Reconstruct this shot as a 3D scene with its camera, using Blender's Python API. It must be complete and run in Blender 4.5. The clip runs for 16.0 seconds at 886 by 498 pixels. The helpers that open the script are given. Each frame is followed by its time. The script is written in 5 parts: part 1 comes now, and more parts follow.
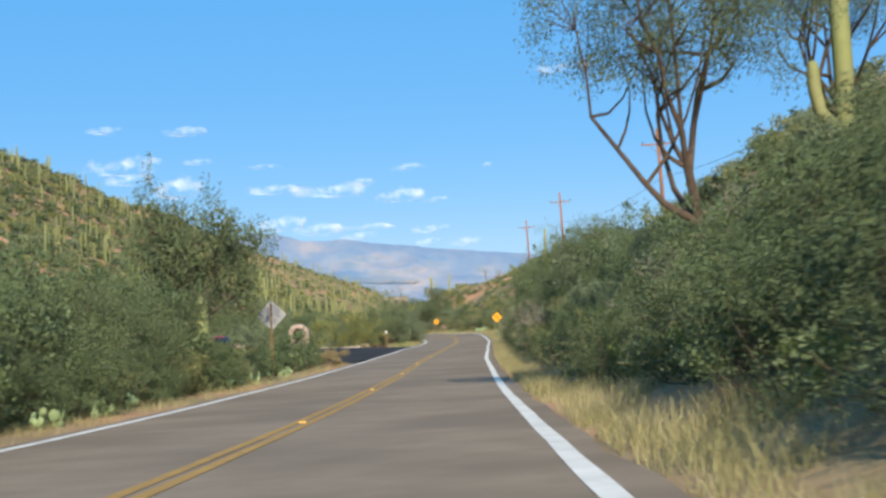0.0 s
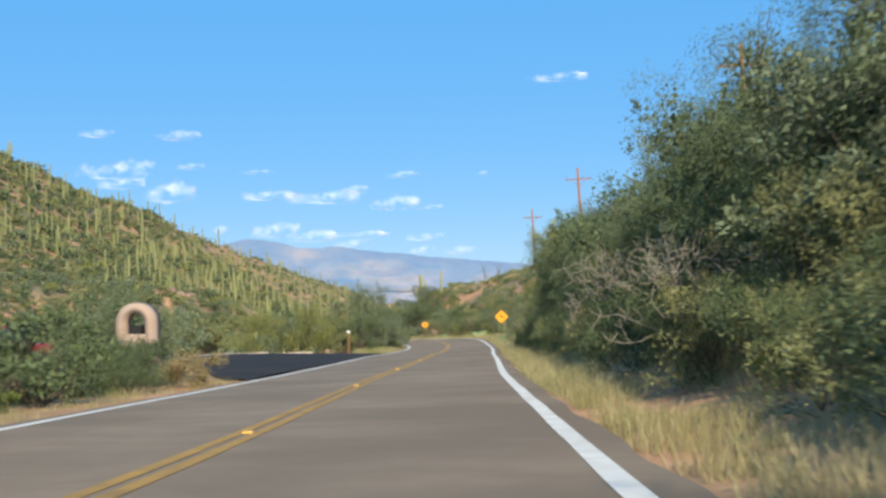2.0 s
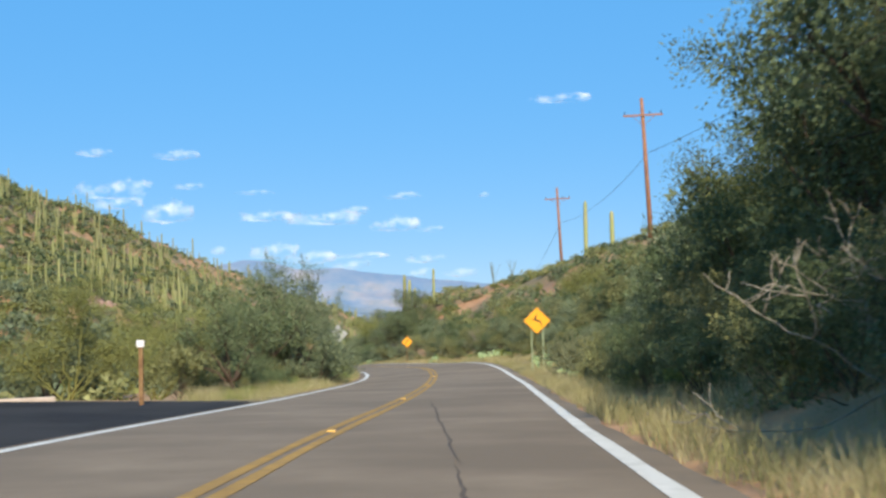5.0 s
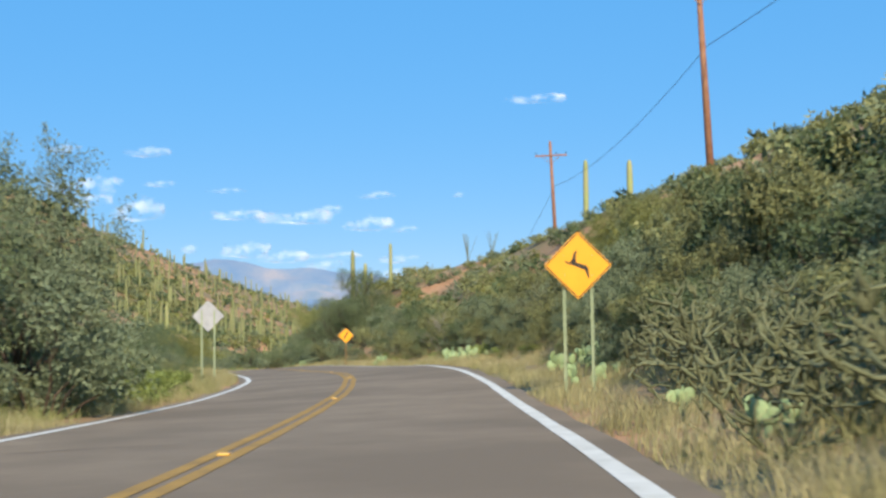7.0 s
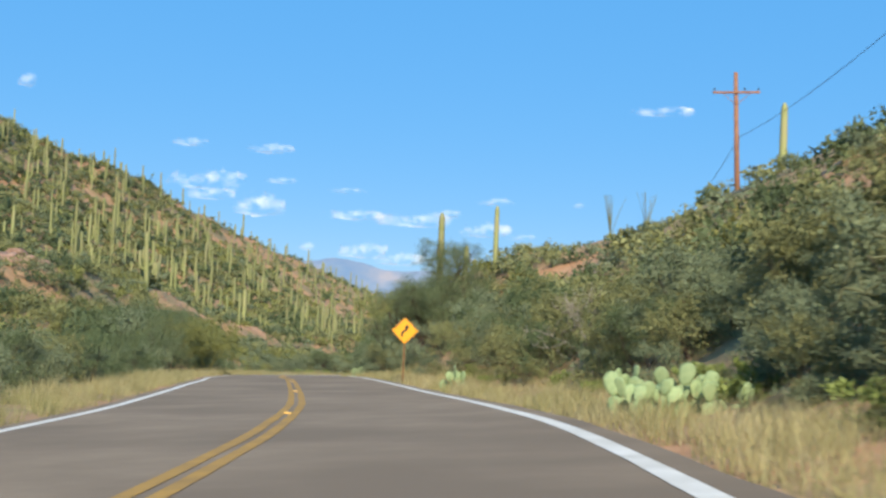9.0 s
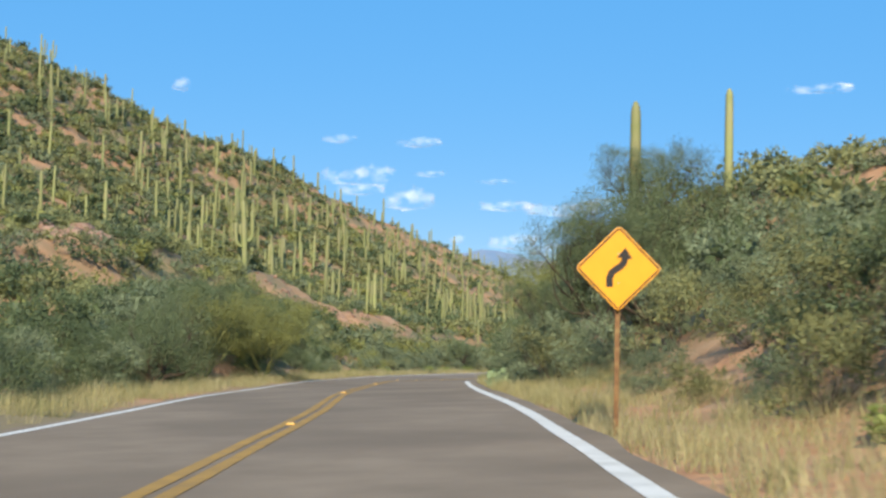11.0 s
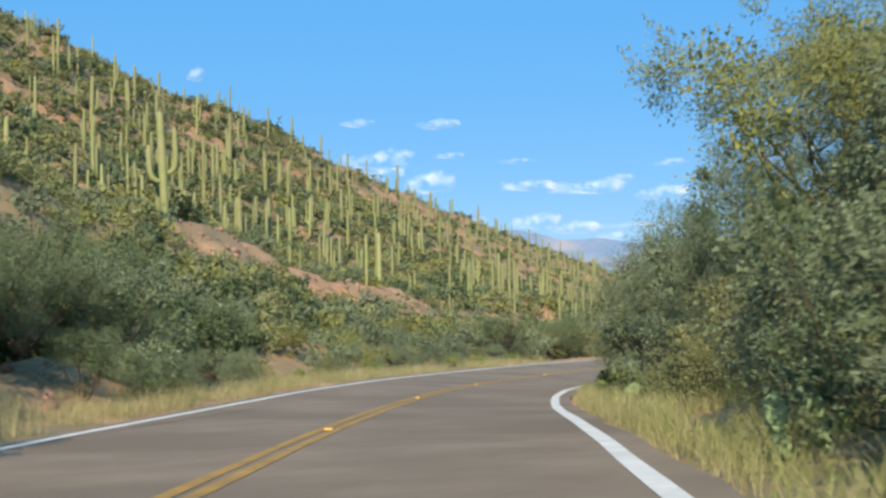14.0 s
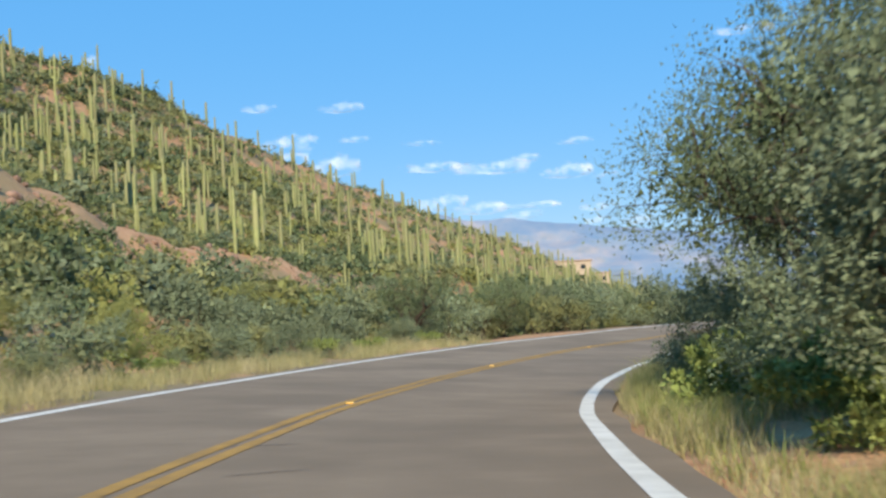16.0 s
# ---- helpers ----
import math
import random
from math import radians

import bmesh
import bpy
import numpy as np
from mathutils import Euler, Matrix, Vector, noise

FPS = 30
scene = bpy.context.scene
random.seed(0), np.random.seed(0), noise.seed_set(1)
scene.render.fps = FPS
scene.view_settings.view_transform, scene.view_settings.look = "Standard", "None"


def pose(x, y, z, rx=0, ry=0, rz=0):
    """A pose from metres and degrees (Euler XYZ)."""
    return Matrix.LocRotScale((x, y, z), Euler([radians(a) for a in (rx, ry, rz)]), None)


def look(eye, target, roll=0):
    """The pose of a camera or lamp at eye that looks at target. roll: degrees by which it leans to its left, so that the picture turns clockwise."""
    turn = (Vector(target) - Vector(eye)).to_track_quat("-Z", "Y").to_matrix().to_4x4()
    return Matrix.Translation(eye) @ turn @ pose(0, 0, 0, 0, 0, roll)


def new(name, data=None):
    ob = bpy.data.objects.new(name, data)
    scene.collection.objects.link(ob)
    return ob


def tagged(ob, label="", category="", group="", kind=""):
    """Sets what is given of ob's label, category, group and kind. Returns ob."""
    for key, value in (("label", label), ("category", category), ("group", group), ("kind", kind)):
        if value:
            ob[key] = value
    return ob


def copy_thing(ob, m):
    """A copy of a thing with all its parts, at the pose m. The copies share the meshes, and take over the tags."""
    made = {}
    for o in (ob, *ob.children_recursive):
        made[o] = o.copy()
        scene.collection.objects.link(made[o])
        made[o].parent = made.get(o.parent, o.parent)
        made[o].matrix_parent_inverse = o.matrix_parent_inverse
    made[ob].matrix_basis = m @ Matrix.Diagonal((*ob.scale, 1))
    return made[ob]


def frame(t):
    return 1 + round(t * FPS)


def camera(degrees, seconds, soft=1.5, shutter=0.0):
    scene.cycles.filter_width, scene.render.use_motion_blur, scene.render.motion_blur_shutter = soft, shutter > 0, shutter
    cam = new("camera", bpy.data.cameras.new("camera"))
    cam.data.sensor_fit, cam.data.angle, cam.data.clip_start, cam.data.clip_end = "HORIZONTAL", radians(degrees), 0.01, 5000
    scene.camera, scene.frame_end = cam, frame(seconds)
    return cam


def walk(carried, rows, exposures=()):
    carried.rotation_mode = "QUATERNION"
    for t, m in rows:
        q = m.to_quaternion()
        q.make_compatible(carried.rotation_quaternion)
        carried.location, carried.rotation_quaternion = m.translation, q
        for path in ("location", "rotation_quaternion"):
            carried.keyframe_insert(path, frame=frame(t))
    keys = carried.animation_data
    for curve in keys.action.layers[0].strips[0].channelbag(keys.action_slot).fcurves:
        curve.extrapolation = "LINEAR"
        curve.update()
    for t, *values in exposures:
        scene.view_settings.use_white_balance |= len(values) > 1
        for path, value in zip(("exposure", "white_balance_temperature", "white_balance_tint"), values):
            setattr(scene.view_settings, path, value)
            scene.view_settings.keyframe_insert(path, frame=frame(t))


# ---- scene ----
cam = camera(39.4, 16.0, 2.75, 0.2)
SCALE = 1.2      # metres to a unit of the plan below, from the 0.91 m and 0.76 m road signs
PATH = [
    (0, (-0.510, 4.590, 1.278), (-0.649, 6.585, 1.334), -2.38),
    (0.5, (-0.926, 11.652, 0.871), (-1.071, 13.646, 0.923), -2.17),
    (1, (-1.370, 18.747, 0.488), (-1.509, 20.742, 0.545), -1.71),
    (1.5, (-1.781, 25.885, 0.074), (-1.919, 27.880, 0.123), -1.73),
    (2, (-2.147, 33.163, -0.327), (-2.277, 35.157, -0.256), -1.56),
    (2.5, (-2.580, 40.669, -0.631), (-2.707, 42.663, -0.542), -1.42),
    (3, (-2.995, 48.560, -0.951), (-3.126, 50.554, -0.853), -1.50),
    (3.5, (-3.389, 56.407, -1.235), (-3.527, 58.399, -1.129), -1.06),
    (4, (-3.757, 64.030, -1.503), (-3.896, 66.022, -1.394), -1.29),
    (6.5, (-5.039, 99.200, -2.712), (-5.143, 101.195, -2.605), -0.94),
    (7, (-5.196, 106.637, -2.994), (-5.284, 108.632, -2.884), -0.86),
    (7.5, (-5.417, 113.997, -3.168), (-5.512, 115.992, -3.049), -0.01),
    (8, (-5.761, 121.569, -3.391), (-5.886, 123.562, -3.281), 0.09),
    (8.5, (-6.339, 129.193, -3.540), (-6.531, 131.180, -3.424), 0.85),
    (9, (-7.123, 136.287, -3.678), (-7.399, 138.264, -3.557), 2.46),
    (9.5, (-8.173, 143.226, -3.850), (-8.531, 145.190, -3.732), 2.67),
    (10, (-9.397, 150.096, -4.035), (-9.820, 152.048, -3.927), 2.41),
    (12.5, (-17.140, 181.426, -5.039), (-17.720, 183.338, -4.944), -0.37),
    (13, (-18.806, 187.439, -5.264), (-19.382, 189.352, -5.178), -0.72),
    (13.5, (-20.440, 193.380, -5.541), (-21.009, 195.296, -5.461), -0.74),
    (14, (-22.049, 199.307, -5.818), (-22.598, 201.229, -5.745), -0.78),
    (14.5, (-23.523, 205.078, -6.143), (-24.058, 207.003, -6.069), -0.98),
    (15, (-24.948, 210.383, -6.381), (-25.453, 212.317, -6.309), -0.65),
    (15.5, (-26.158, 215.867, -6.692), (-26.618, 217.812, -6.631), -1.33),
    (16, (-27.359, 221.858, -7.099), (-27.765, 223.816, -7.056), -2.67),
]
walk(cam, [(t, look(Vector(eye) * SCALE, Vector(target) * SCALE, roll)) for t, eye, target, roll in PATH])

# ---------------- light ----------------
SUN_EL, SUN_AZ = radians(32.0), radians(168.0)      # the sun stands low behind the camera
sun_dir = Vector((math.sin(SUN_AZ) * math.cos(SUN_EL), math.cos(SUN_AZ) * math.cos(SUN_EL), math.sin(SUN_EL)))
world = bpy.data.worlds.new("sky")
scene.world = world
world.use_nodes = True
wn = world.node_tree
sky = wn.nodes.new("ShaderNodeTexSky")
sky.sky_type = "NISHITA"
sky.sun_disc = False
sky.sun_elevation, sky.sun_rotation = SUN_EL, SUN_AZ
sky.air_density, sky.dust_density, sky.ozone_density = 0.8, 0.0, 4.0
deep = wn.nodes.new("ShaderNodeHueSaturation")
deep.inputs["Hue"].default_value, deep.inputs["Saturation"].default_value = 0.507, 2.0
even = wn.nodes.new("ShaderNodeGamma")
even.inputs[1].default_value = 0.42
wn.links.new(sky.outputs[0], even.inputs[0])
wn.links.new(even.outputs[0], deep.inputs["Color"])
clear = wn.nodes.new("ShaderNodeMix")
clear.data_type = "RGBA"
clear.inputs[0].default_value, clear.inputs[7].default_value = 0.52, (0.30, 1.32, 2.76, 1)
wn.links.new(deep.outputs[0], clear.inputs[6])
wn.links.new(clear.outputs[2], wn.nodes["Background"].inputs[0])
wn.nodes["Background"].inputs[1].default_value = 0.265
sun_data = bpy.data.lights.new("sun", "SUN")
sun_data.energy, sun_data.angle, sun_data.color = 4.5, radians(0.5), (1.0, 0.87, 0.69)
sun = new("sun", sun_data)
sun.matrix_world = look(sun_dir * 100, (0, 0, 0))
scene.view_settings.exposure = 0.5


# ---------------- materials ----------------
def material(name, colours, scale=4.0, detail=5.0, rough=0.85, bump=0.3, bump_scale=None, metal=0.0, vary=0.0, island=0.0,
             stops=None, stain=None, stain_scale=0.4, through_light=0.0, distance=0.02, spec=0.3):
    """A surface whose colour runs over a noise between the colours given; stain lays a second, larger noise over it;
    vary changes the brightness from object to object, island from piece to piece."""
    m = bpy.data.materials.new(name)
    m.use_nodes = True
    n, l = m.node_tree.nodes, m.node_tree.links
    b = n["Principled BSDF"]
    b.inputs["Roughness"].default_value, b.inputs["Metallic"].default_value = rough, metal
    b.inputs["Specular IOR Level"].default_value = spec
    at = n.new("ShaderNodeTexCoord")
    no = n.new("ShaderNodeTexNoise")
    no.inputs["Scale"].default_value, no.inputs["Detail"].default_value = scale, detail
    no.inputs["Roughness"].default_value = 0.65
    l.new(at.outputs["Object"], no.inputs["Vector"])
    ramp = n.new("ShaderNodeValToRGB")
    places = stops or [0.3 + 0.4 * i / max(1, len(colours) - 1) for i in range(len(colours))]
    while len(ramp.color_ramp.elements) < len(colours):
        ramp.color_ramp.elements.new(0.5)
    for e, p, c in zip(ramp.color_ramp.elements, places, colours):
        e.position, e.color = p, (*c, 1)
    l.new(no.outputs[0], ramp.inputs[0])
    out = ramp.outputs[0]
    if stain:
        n2 = n.new("ShaderNodeTexNoise")
        n2.inputs["Scale"].default_value, n2.inputs["Detail"].default_value = stain_scale, 4.0
        l.new(at.outputs["Object"], n2.inputs["Vector"])
        r2 = n.new("ShaderNodeMapRange")
        r2.inputs[1].default_value, r2.inputs[2].default_value = 0.41, 0.62
        l.new(n2.outputs[0], r2.inputs[0])
        mx = n.new("ShaderNodeMix")
        mx.data_type = "RGBA"
        l.new(r2.outputs[0], mx.inputs[0])
        l.new(out, mx.inputs[6])
        mx.inputs[7].default_value = (*stain, 1)
        out = mx.outputs[2]
    for amount, node, socket in ((vary, "ShaderNodeObjectInfo", "Random"), (island, "ShaderNodeNewGeometry", "Random Per Island")):
        if amount:
            src = n.new(node)
            mr = n.new("ShaderNodeMapRange")
            mr.inputs[3].default_value, mr.inputs[4].default_value = 1 - amount, 1 + amount
            l.new(src.outputs[socket], mr.inputs[0])
            hs = n.new("ShaderNodeHueSaturation")
            l.new(mr.outputs[0], hs.inputs["Value"])
            l.new(out, hs.inputs["Color"])
            out = hs.outputs[0]
    l.new(out, b.inputs["Base Color"])
    if bump:
        nb = n.new("ShaderNodeTexNoise")
        nb.inputs["Scale"].default_value, nb.inputs["Detail"].default_value = bump_scale or scale * 4, 6.0
        l.new(at.outputs["Object"], nb.inputs["Vector"])
        bp = n.new("ShaderNodeBump")
        bp.inputs["Strength"].default_value, bp.inputs["Distance"].default_value = bump, distance
        l.new(nb.outputs[0], bp.inputs["Height"])
        l.new(bp.outputs[0], b.inputs["Normal"])
    if through_light:
        tr = n.new("ShaderNodeBsdfTranslucent")
        l.new(out, tr.inputs[0])
        ms = n.new("ShaderNodeMixShader")
        ms.inputs[0].default_value = through_light
        l.new(b.outputs[0], ms.inputs[1])
        l.new(tr.outputs[0], ms.inputs[2])
        l.new(ms.outputs[0], n["Material Output"].inputs[0])
    return m


M_SOIL = material("desert_soil", [(0.36, 0.178, 0.085), (0.48, 0.265, 0.135), (0.56, 0.35, 0.20)], 1.2, 8, 0.95, 0.7, 5, stain=(0.25, 0.195, 0.105), stain_scale=0.12, distance=0.12)
M_ASPHALT = material("asphalt", [(0.208, 0.158, 0.105), (0.247, 0.188, 0.126), (0.286, 0.219, 0.148)], 1.1, 9, 0.9, 0.35, 60, stain=(0.190, 0.144, 0.096), stain_scale=0.35, distance=0.006)
M_NEW_ASPHALT = material("new_asphalt", [(0.022, 0.021, 0.021), (0.036, 0.034, 0.033)], 3, 8, 0.95, 0.4, 60, spec=0.12, stain=(0.045, 0.042, 0.04), distance=0.006)
M_WHITE = material("white_road_paint", [(0.56, 0.54, 0.47), (0.78, 0.76, 0.69)], 2.5, 9, 0.8, 0.2, 40, distance=0.004)
M_YELLOW = material("yellow_road_paint", [(0.28, 0.17, 0.055), (0.47, 0.27, 0.055)], 2.5, 9, 0.8, 0.2, 40, distance=0.004)
M_MARKER = material("yellow_reflector", [(0.75, 0.42, 0.06), (0.85, 0.52, 0.12)], 20, 3, 0.4, 0, vary=0.1)
M_SIGN_YELLOW = material("yellow_sign_sheet", [(0.78, 0.335, 0.008), (0.84, 0.375, 0.012)], 3, 3, 0.45, 0, spec=0.4)
M_SIGN_BLACK = material("black_sign_print", [(0.015, 0.015, 0.015), (0.03, 0.028, 0.025)], 8, 3, 0.6, 0)
M_SIGN_BACK = material("bare_aluminium", [(0.30, 0.31, 0.32), (0.42, 0.43, 0.44)], 4, 6, 0.5, 0.05, 8, metal=0.2)
M_POST_GREEN = material("green_painted_steel", [(0.23, 0.29, 0.17), (0.33, 0.38, 0.24)], 6, 5, 0.7, 0.1)
M_POST_RUST = material("rusty_steel", [(0.10, 0.055, 0.03), (0.23, 0.13, 0.06), (0.30, 0.22, 0.10)], 8, 7, 0.85, 0.3)
M_POLE = material("weathered_pole_wood", [(0.22, 0.10, 0.055), (0.36, 0.19, 0.11)], 3, 7, 0.9, 0.4)
M_CABLE = material("dark_cable", [(0.03, 0.03, 0.03), (0.05, 0.05, 0.05)], 5, 2, 0.7, 0)
M_BARK = material("bark", [(0.055, 0.038, 0.026), (0.13, 0.095, 0.068)], 7, 7, 0.95, 0.6)
M_GREEN_BARK = material("green_bark", [(0.16, 0.17, 0.05), (0.26, 0.26, 0.09)], 7, 6, 0.9, 0.3)
M_DEAD = material("grey_dead_wood", [(0.19, 0.17, 0.13), (0.34, 0.315, 0.25)], 8, 7, 0.95, 0.5)
LEAF = {
    "mesquite": material("mesquite_leaves", [(0.098, 0.134, 0.060), (0.168, 0.206, 0.098)], 2.0, 3, 0.7, 0, vary=0.18, island=0.35, through_light=0.16),
    "dark": material("dark_leaves", [(0.074, 0.108, 0.046), (0.130, 0.168, 0.076)], 2.0, 3, 0.7, 0, vary=0.15, island=0.35, through_light=0.14),
    "grey": material("grey_green_leaves", [(0.132, 0.170, 0.092), (0.212, 0.252, 0.145)], 2.0, 3, 0.75, 0, vary=0.18, island=0.3, through_light=0.14),
    "palo": material("palo_verde_leaves", [(0.165, 0.182, 0.05), (0.25, 0.255, 0.085)], 2.0, 3, 0.7, 0, vary=0.15, island=0.3, through_light=0.18),
    "bright": material("bright_green_leaves", [(0.16, 0.21, 0.055), (0.26, 0.31, 0.09)], 2.0, 3, 0.7, 0, vary=0.15, island=0.3, through_light=0.18),
    "straw": material("straw_twigs", [(0.23, 0.185, 0.085), (0.34, 0.275, 0.14)], 2.0, 3, 0.8, 0, vary=0.1, island=0.3, through_light=0.1),
    "olive": material("olive_leaves", [(0.152, 0.166, 0.066), (0.245, 0.25, 0.106)], 2.0, 3, 0.75, 0, vary=0.2, island=0.3, through_light=0.14),
}
M_GRASS = material("dry_grass", [(0.25, 0.26, 0.10), (0.37, 0.335, 0.16), (0.50, 0.44, 0.26)], 0.9, 4, 0.85, 0, island=0.35, through_light=0.3)
M_GREEN_GRASS = material("green_grass", [(0.16, 0.21, 0.06), (0.26, 0.29, 0.09), (0.40, 0.37, 0.17)], 0.7, 4, 0.85, 0, island=0.3, through_light=0.25)
M_SAGUARO = material("saguaro_skin", [(0.21, 0.24, 0.08), (0.32, 0.34, 0.14)], 1.2, 5, 0.75, 0.2, 10, vary=0.22, stain=(0.30, 0.29, 0.14), stain_scale=0.5)
M_PEAR = material("prickly_pear_pad", [(0.165, 0.245, 0.115), (0.26, 0.33, 0.165)], 2.5, 5, 0.7, 0.2, 18, vary=0.15, island=0.25)
M_CHOLLA = material("cholla_spines", [(0.10, 0.118, 0.055), (0.205, 0.212, 0.115)], 12, 6, 0.9, 0.5, 60, island=0.25)
M_ROCK = material("brown_rock", [(0.18, 0.10, 0.07), (0.32, 0.20, 0.14), (0.42, 0.30, 0.22)], 3, 8, 0.95, 0.8, 9, vary=0.25, distance=0.08)
M_STUCCO = material("pink_stucco", [(0.36, 0.27, 0.21), (0.46, 0.36, 0.29)], 3, 6, 0.95, 0.4, 30, stain=(0.40, 0.30, 0.23), stain_scale=1.5)


# ---------------- mesh helpers ----------------
def mesh_of(name, verts, faces, mat, smooth=False):
    me = bpy.data.meshes.new(name)
    me.from_pydata([tuple(map(float, v)) for v in verts], [], faces)
    me.materials.append(mat)
    if smooth:
        me.polygons.foreach_set("use_smooth", [True] * len(me.polygons))
    me.update()
    return me


def mesh_np(name, verts, faces, mat, smooth=False):
    """A mesh out of an (n, 3) array of places and an (m, k) array of corners, k being 3 or 4."""
    me = bpy.data.meshes.new(name)
    verts, faces = np.asarray(verts, np.float32), np.asarray(faces, np.int32)
    k = faces.shape[1]
    me.vertices.add(len(verts))
    me.vertices.foreach_set("co", verts.ravel())
    me.loops.add(faces.size)
    me.loops.foreach_set("vertex_index", faces.ravel())
    me.polygons.add(len(faces))
    me.polygons.foreach_set("loop_start", np.arange(0, faces.size, k, dtype=np.int32))
    if smooth:
        me.polygons.foreach_set("use_smooth", np.ones(len(faces), bool))
    me.materials.append(mat)
    me.update(calc_edges=True)
    me.validate()
    return me


def part(name, bm, mat, parent=None, label="", m=None, smooth=False):
    """Links a bmesh, or a ready mesh, as one mesh object under its thing."""
    if isinstance(bm, bmesh.types.BMesh):
        me = bpy.data.meshes.new(name)
        bm.to_mesh(me)
        bm.free()
        me.materials.append(mat)
        if smooth:
            me.polygons.foreach_set("use_smooth", [True] * len(me.polygons))
    else:
        me = bm
    ob = new(name, me)
    if parent is not None:
        ob.parent = parent
    if m is not None:
        ob.matrix_basis = m
    return tagged(ob, label)


def box(bm, size, m=Matrix(), bevel=0.0):
    made = bmesh.ops.create_cube(bm, size=1.0, matrix=m @ Matrix.Diagonal((*size, 1)))
    if bevel:
        edges = list({e for v in made["verts"] for e in v.link_edges})
        bmesh.ops.bevel(bm, geom=edges, offset=bevel, segments=2, profile=0.5, affect="EDGES")
    return bm


def rod(bm, a, b, r1, r2=None, sides=10):
    a, b = Vector(a), Vector(b)
    m = Matrix.Translation((a + b) / 2) @ (b - a).to_track_quat("Z", "Y").to_matrix().to_4x4()
    bmesh.ops.create_cone(bm, cap_ends=True, segments=sides, radius1=r1, radius2=r1 if r2 is None else r2, depth=(b - a).length, matrix=m)
    return bm


def tubes(lines, sides=5):
    """Tapered tubes along many lines of (place, radius), as arrays of places and four-cornered faces."""
    verts, faces, base = [], [], 0
    ring = np.linspace(0, 2 * np.pi, sides, endpoint=False)
    for line in lines:
        p = np.array([q for q, _ in line], float)
        d = np.gradient(p, axis=0)
        d /= np.linalg.norm(d, axis=1)[:, None] + 1e-9
        u = np.cross(d, (0.31, 0.17, 0.93))
        u /= np.linalg.norm(u, axis=1)[:, None] + 1e-9
        w = np.cross(d, u)
        for i, (_, r) in enumerate(line):
            verts.append(p[i] + r * (np.cos(ring)[:, None] * u[i] + np.sin(ring)[:, None] * w[i]))
        for i in range(len(line) - 1):
            for j in range(sides):
                a, b = base + i * sides + j, base + i * sides + (j + 1) % sides
                faces.append((a, b, b + sides, a + sides))
        base += len(line) * sides
    return np.concatenate(verts), np.array(faces)


# ---------------- the lie of the land ----------------
ROAD_Y = (-60, -30, -4, 4, 12, 20, 28, 36, 44, 52, 60, 68, 76, 84, 92, 100, 108, 116, 124, 132, 140, 148, 156, 164, 172, 180, 188, 196, 204, 212, 220, 228, 236, 244, 252, 260, 268, 276, 284, 292, 300, 320, 340, 370)
ROAD_X = (0.91, -0.77, -2.22, -2.64, -3.14, -3.56, -3.99, -4.41, -4.78, -5.19, -5.60, -5.87, -6.11, -6.38, -6.70, -6.90, -7.14, -7.44, -7.88, -8.38, -9.20, -10.44, -12.16, -14.24, -16.41, -18.58, -21.08, -23.21, -25.23, -27.14, -29.05, -30.57, -31.75, -32.19, -31.86, -31.15, -29.61, -27.96, -25.77, -22.92, -20.23, -11.05, 0.07, 18.17)
ROAD_Z = (4.13, 2.42, 0.95, 0.49, 0.01, -0.45, -0.87, -1.24, -1.59, -1.89, -2.19, -2.47, -2.74, -3.02, -3.28, -3.57, -3.85, -4.09, -4.33, -4.50, -4.62, -4.82, -5.11, -5.39, -5.64, -5.92, -6.23, -6.60, -6.95, -7.33, -7.80, -8.21, -8.62, -8.98, -9.26, -9.53, -9.79, -10.01, -10.26, -10.55, -10.85, -11.61, -12.38, -13.46)
ROAD_BANK = (0.008, 0.011, 0.014, 0.016, 0.018, 0.015, 0.007, 0.004, 0.004, 0.009, 0.016, 0.016, 0.011, 0.004, 0.001, 0.002, 0.007, 0.017, 0.031, 0.052, 0.069, 0.070, 0.055, 0.043, 0.040, 0.040, 0.044, 0.039, 0.028, 0.015, -0.004, -0.028, -0.045, -0.054, -0.059, -0.062, -0.063, -0.065, -0.065, -0.063, -0.061, -0.055, -0.052, -0.048)
_fine = np.arange(-60, 371, 1.0)


def eased(xs, ys, width=5):
    v = np.interp(_fine, xs, ys)
    pad = np.pad(v, width, mode="reflect", reflect_type="odd")
    k = np.hanning(2 * width + 1)
    return np.convolve(pad, k / k.sum(), "valid")


_cx, _cz, _bk = eased(ROAD_Y, ROAD_X), eased(ROAD_Y, ROAD_Z), eased(ROAD_Y, ROAD_BANK)
_slope = np.gradient(_cx)


def road_x(y): return np.interp(y, _fine, _cx)
def road_z(y): return np.interp(y, _fine, _cz)
def road_bank(y): return np.interp(y, _fine, _bk)
def road_turn(y): return np.interp(y, _fine, _slope)


def aside(x, y):
    """How far a place lies to the right of the road's middle."""
    return (x - road_x(y)) / np.sqrt(1 + road_turn(y) ** 2)


def wavy(x, y, size, seed=0.0):
    """A cheap smooth unevenness between -1 and 1."""
    a, b = x / size + seed, y / size - seed
    return (np.sin(a * 1.7 + np.sin(b * 1.3 + seed)) + np.sin(b * 2.1 + np.sin(a * 1.9 - seed)) + np.sin((a + b) * 1.15 + seed * 2)) / 3


